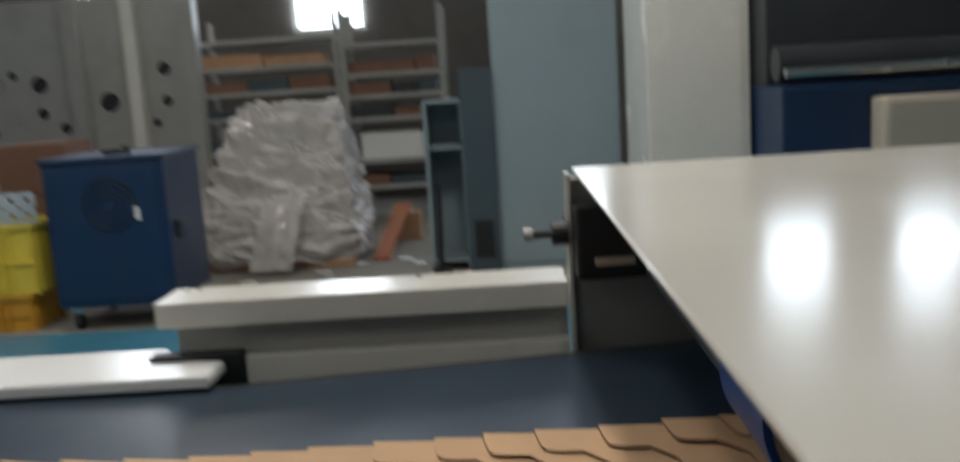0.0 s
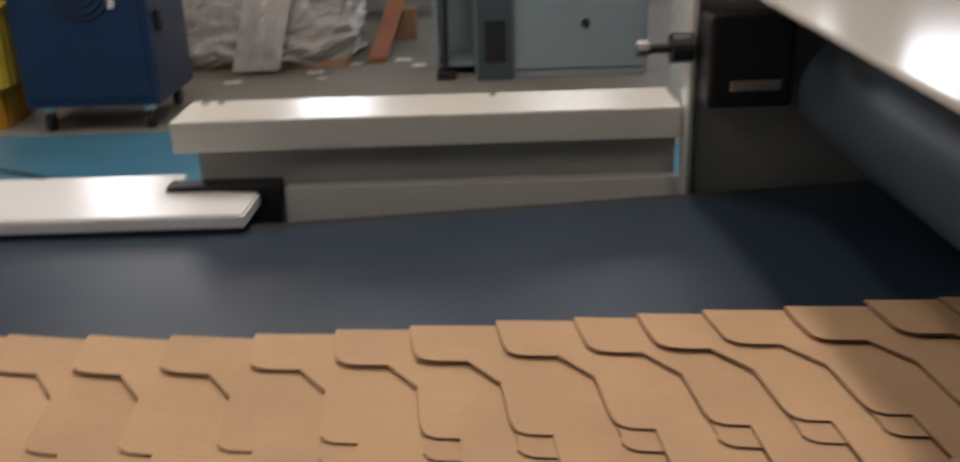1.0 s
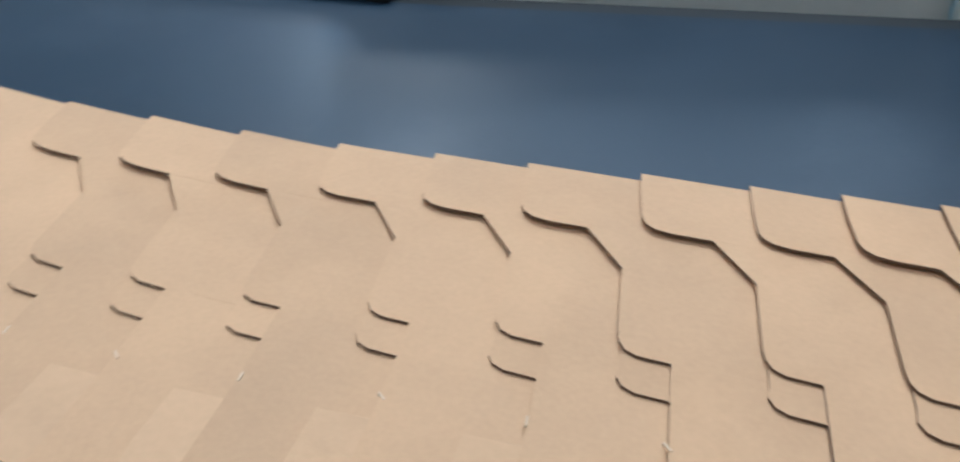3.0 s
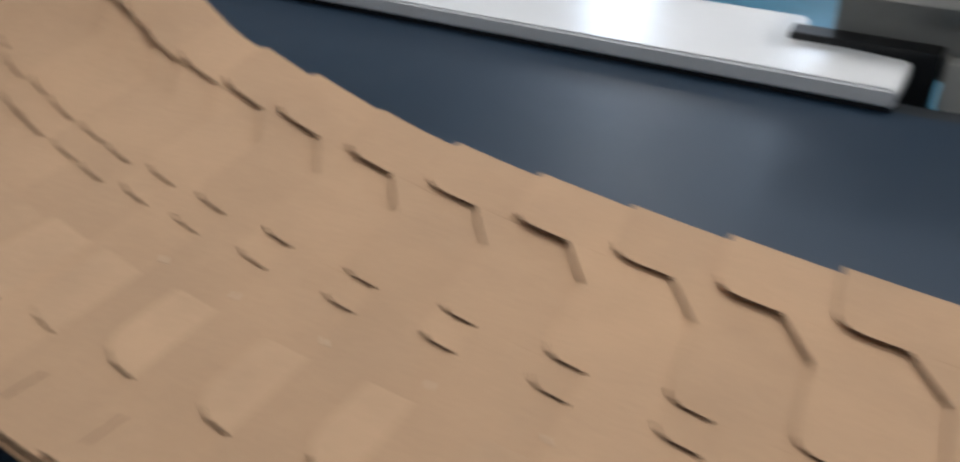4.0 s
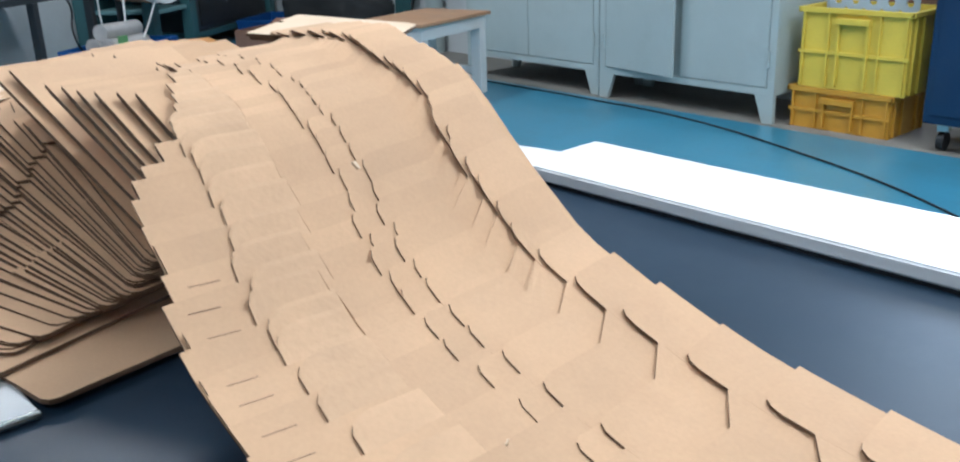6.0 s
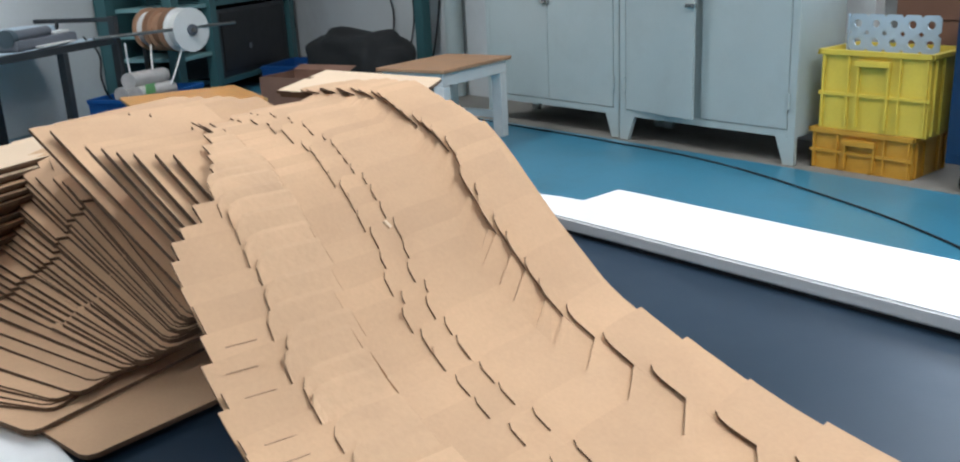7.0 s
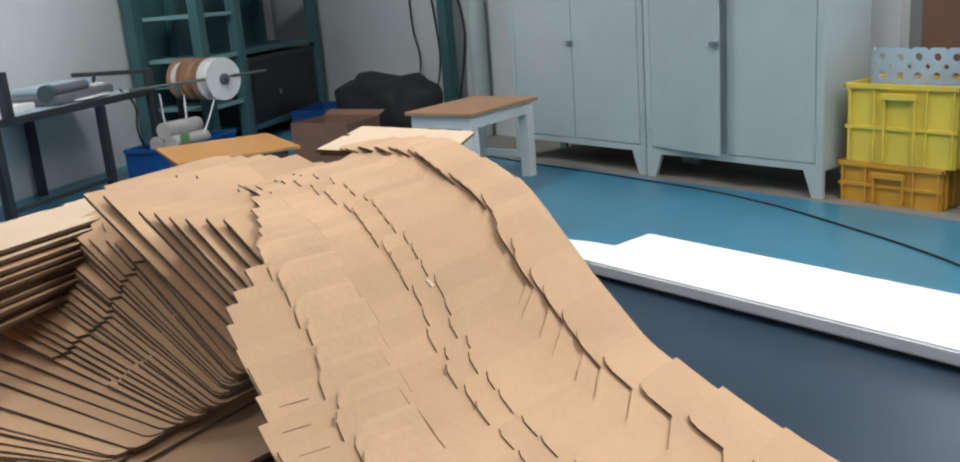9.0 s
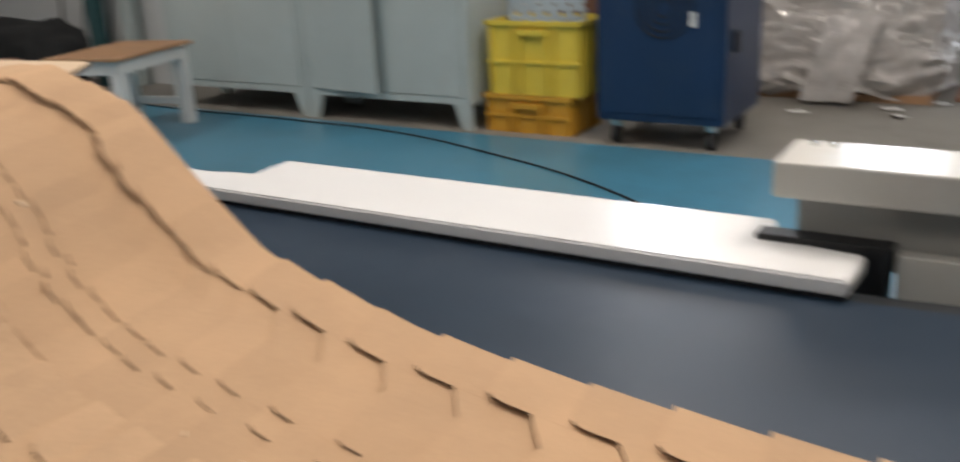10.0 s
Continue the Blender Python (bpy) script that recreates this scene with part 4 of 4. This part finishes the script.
col = thing("machine_column", "cream steel machine column", "machine")
part("body", box_bm(1.56, 2.06, 2.2, 3.0, -0.003, 2.1, 0.012), CREAM, col)
part("panel", box_bm(1.60, 2.02, 2.192, 2.199, 0.3, 1.9, 0.002), CREAM, col)
nav = thing("press_unit", "navy machine unit with a dark roller and beige cover", "machine")
part("body", box_bm(2.08, 4.6, 1.75, 2.5, 0.0, 1.31, 0.01), NAVY, nav)
part("cover", box_bm(2.46, 4.6, 1.58, 1.745, 0.7, 1.245, 0.025), BEIGE, nav)
part("roller", cyl_bm((2.08, 1.85, 1.41), (4.6, 1.85, 1.41), 0.08, 28), DARKP, nav)
part("bar", cyl_bm((2.08, 1.70, 1.37), (4.6, 1.70, 1.37), 0.022, 16), STEEL, nav)
part("beam", box_bm(2.08, 4.6, 2.0, 2.5, 1.312, 1.9, 0.01), DARKP, nav)

# plastic-wrapped pile
pile = thing("wrapped_pile", "pile of parts wrapped in crumpled clear plastic film", "bundle")
bm = bmesh.new()
bmesh.ops.create_icosphere(bm, subdivisions=6, radius=1.0)
for v in bm.verts:
    c = v.co.copy()
    p = Vector((max(-0.68, min(0.68, c.x)) / 0.68, max(-0.7, min(0.7, c.y)) / 0.7, max(-0.7, min(0.72, c.z)) / 0.72))
    q = Vector((c.x * 1.1, c.y * 1.1, c.z * 3.6))
    fold = abs(noise.noise(q * 1.6)) * 0.20 + abs(noise.noise(q * 3.7)) * 0.09 + abs(noise.noise(c * 12)) * 0.03
    up = (p.z + 1) / 2
    w = (1.06 - 0.50 * up ** 1.3) * (1.06 - fold)
    v.co = Vector((-1.05 + 0.66 * p.x * w + 0.16 * up * (1 if p.x > 0 else 0.6), 5.45 + 0.55 * p.y * w, 0.02 + 1.26 * up * (1.04 - 0.8 * fold) + 0.07 * noise.noise(c * 3)))
    v.co.z = max(v.co.z, 0.0)
part("film", bm, FILM, pile)
bm = bmesh.new()
bmesh.ops.create_grid(bm, x_segments=10, y_segments=20, size=0.5)
for v in bm.verts:
    x, y = v.co.x, v.co.y
    n = noise.noise(Vector((x * 4, y * 4, 3))) * 0.03
    v.co = Vector((-0.92 + 0.34 * x - 0.12 * (0.5 - y), 4.76 + 0.18 * (y + 0.5) ** 1.5 + n, 0.03 + 0.55 * (y + 0.5) + n))
part("loose_flap", bm, FILM, pile, "loose sheet of film trailing to the floor")
pile.children[-1].modifiers.new("thickness", "SOLIDIFY").thickness = 0.006
part("pallet", box_bm(-1.70, -0.42, 4.98, 5.95, -0.003, 0.05, 0.004), WOOD, pile)

plank = thing("plank", "red-brown wooden plank propped on a block", "plank")
part("board", box_bm(-0.07, 0.07, 0, 1.15, 0, 0.035, 0.004, pose(-0.20, 5.08, 0.001, 15, 0, -5)), REDWOOD, plank)
part("block", box_bm(-0.22, 0.05, 6.05, 6.25, -0.003, 0.25, 0.004), WOOD, plank)
for i, (sx, sy, a) in enumerate(((-0.62, 4.75, 20), (-0.35, 5.0, 70), (-0.55, 4.55, 130), (0.0, 5.1, 10), (-1.15, 4.5, 50), (0.12, 4.9, 30))):
    sc_ = thing("paper_scrap", "torn scrap of white paper on the concrete floor", "scrap", "scraps on the floor", at=pose(sx, sy, -0.002, 3, 4, a))
    bm = bmesh.new()
    bmesh.ops.create_grid(bm, x_segments=4, y_segments=3, size=0.5)
    for v in bm.verts:
        v.co = Vector((v.co.x * 0.12, v.co.y * 0.07, 0.012 + 0.012 * noise.noise(v.co * 5 + Vector((i, 0, 0)))))
    part("sheet", bm, WHITEPL, sc_)

# grey machine frame with bolt holes
gm = thing("grey_machine", "tall grey machine frame plate with bolt holes and ribs", "machine")
part("plate", box_bm(-5.6, -1.95, 6.5, 6.56, -0.003, 2.4, 0.008), GREYP, gm)
part("rib", box_bm(-2.62, -2.50, 6.38, 6.499, -0.003, 2.4, 0.008), CREAM, gm)
part("rib", box_bm(-2.10, -1.95, 6.40, 6.499, -0.003, 2.4, 0.008), GREYP, gm)
part("rib", box_bm(-3.2, -3.05, 6.42, 6.499, -0.003, 2.4, 0.008), GREYP, gm)
rng = random.Random(2)
for hx, hz, r in ((-4.3, 1.62, 0.05), (-3.75, 1.72, 0.04), (-3.5, 1.62, 0.075), (-3.5, 1.35, 0.05), (-2.3, 1.70, 0.06), (-2.3, 1.40, 0.05), (-2.42, 1.2, 0.04), (-2.85, 1.42, 0.09), (-3.3, 1.2, 0.05), (-4.6, 1.3, 0.06), (-4.0, 1.2, 0.05)):
    part("hole", cyl_bm((hx, 6.492, hz), (hx, 6.4995, hz), r, 20), BLACK, gm)
    part("boss", cyl_bm((hx, 6.495, hz), (hx, 6.4997, hz), r * 1.35, 20), GREYP, gm)
part("lug", box_bm(-3.95, -3.85, 6.44, 6.499, 1.60, 1.70, 0.01), STEEL, gm)

# stacked cartons beside the crates
ct = thing("carton_stack", "red-brown cartons stacked behind the yellow crates", "carton")
part("carton", box_bm(-2.78, -2.30, 4.2, 4.7, -0.003, 0.42, 0.006), BROWNBOX, ct)
part("carton", box_bm(-2.76, -2.31, 4.21, 4.69, 0.423, 0.80, 0.006), BROWNBOX, ct)
part("carton", box_bm(-2.79, -2.30, 4.2, 4.7, 0.803, 1.16, 0.006), BROWNBOX, ct)


def rack_unit(x0, x1, y0, y1, heights, label):
    r = thing("storage_rack", label, "rack", "racks in the bay")
    for px in (x0, x1 - 0.05):
        for py in (y0, y1 - 0.05):
            part("post", box_bm(px, px + 0.05, py, py + 0.05, -0.003, 2.2, 0.003), GREYP, r)
    for hz in heights:
        part("shelf", box_bm(x0 + 0.051, x1 - 0.051, y0 + 0.002, y1 - 0.002, hz, hz + 0.045, 0.003), GREYP, r)
    return r


rack_unit(-2.35, -0.80, 7.4, 8.2, (0.3, 0.75, 1.12, 1.38, 1.64, 1.92), "grey steel rack full of dark flat parts")
rack_unit(-0.75, 0.30, 7.2, 7.9, (0.35, 0.62, 1.05, 1.28, 1.50, 1.80), "open grey steel rack holding boards and boxes")
rng = random.Random(12)
for x0, x1, y0, zs in ((-2.27, -0.88, 7.45, (0.346, 0.796, 1.166, 1.426, 1.686)), (-0.68, 0.22, 7.25, (0.396, 1.096, 1.326, 1.546))):
    for z in zs:
        x = x0
        while x < x1 - 0.15:
            w = rng.uniform(0.25, 0.7)
            w = min(w, x1 - x)
            hh = rng.uniform(0.05, 0.17)
            kind = rng.choice((BROWNBOX, DARKP, WOOD, SLATE, BROWNBOX, KRAFT))
            ob = thing("stored_part", "flat part stored on the steel rack", "part", "parts on the racks")
            part("body", box_bm(x, x + w - 0.02, y0, y0 + rng.uniform(0.4, 0.6), z, z + hh, 0.004), kind, ob)
            x += w
wb = thing("white_box", "white cardboard box on the low rack shelf", "box")
part("body", box_bm(-0.60, 0.02, 7.22, 7.7, 0.666, 0.93, 0.006), WHITEPL, wb)
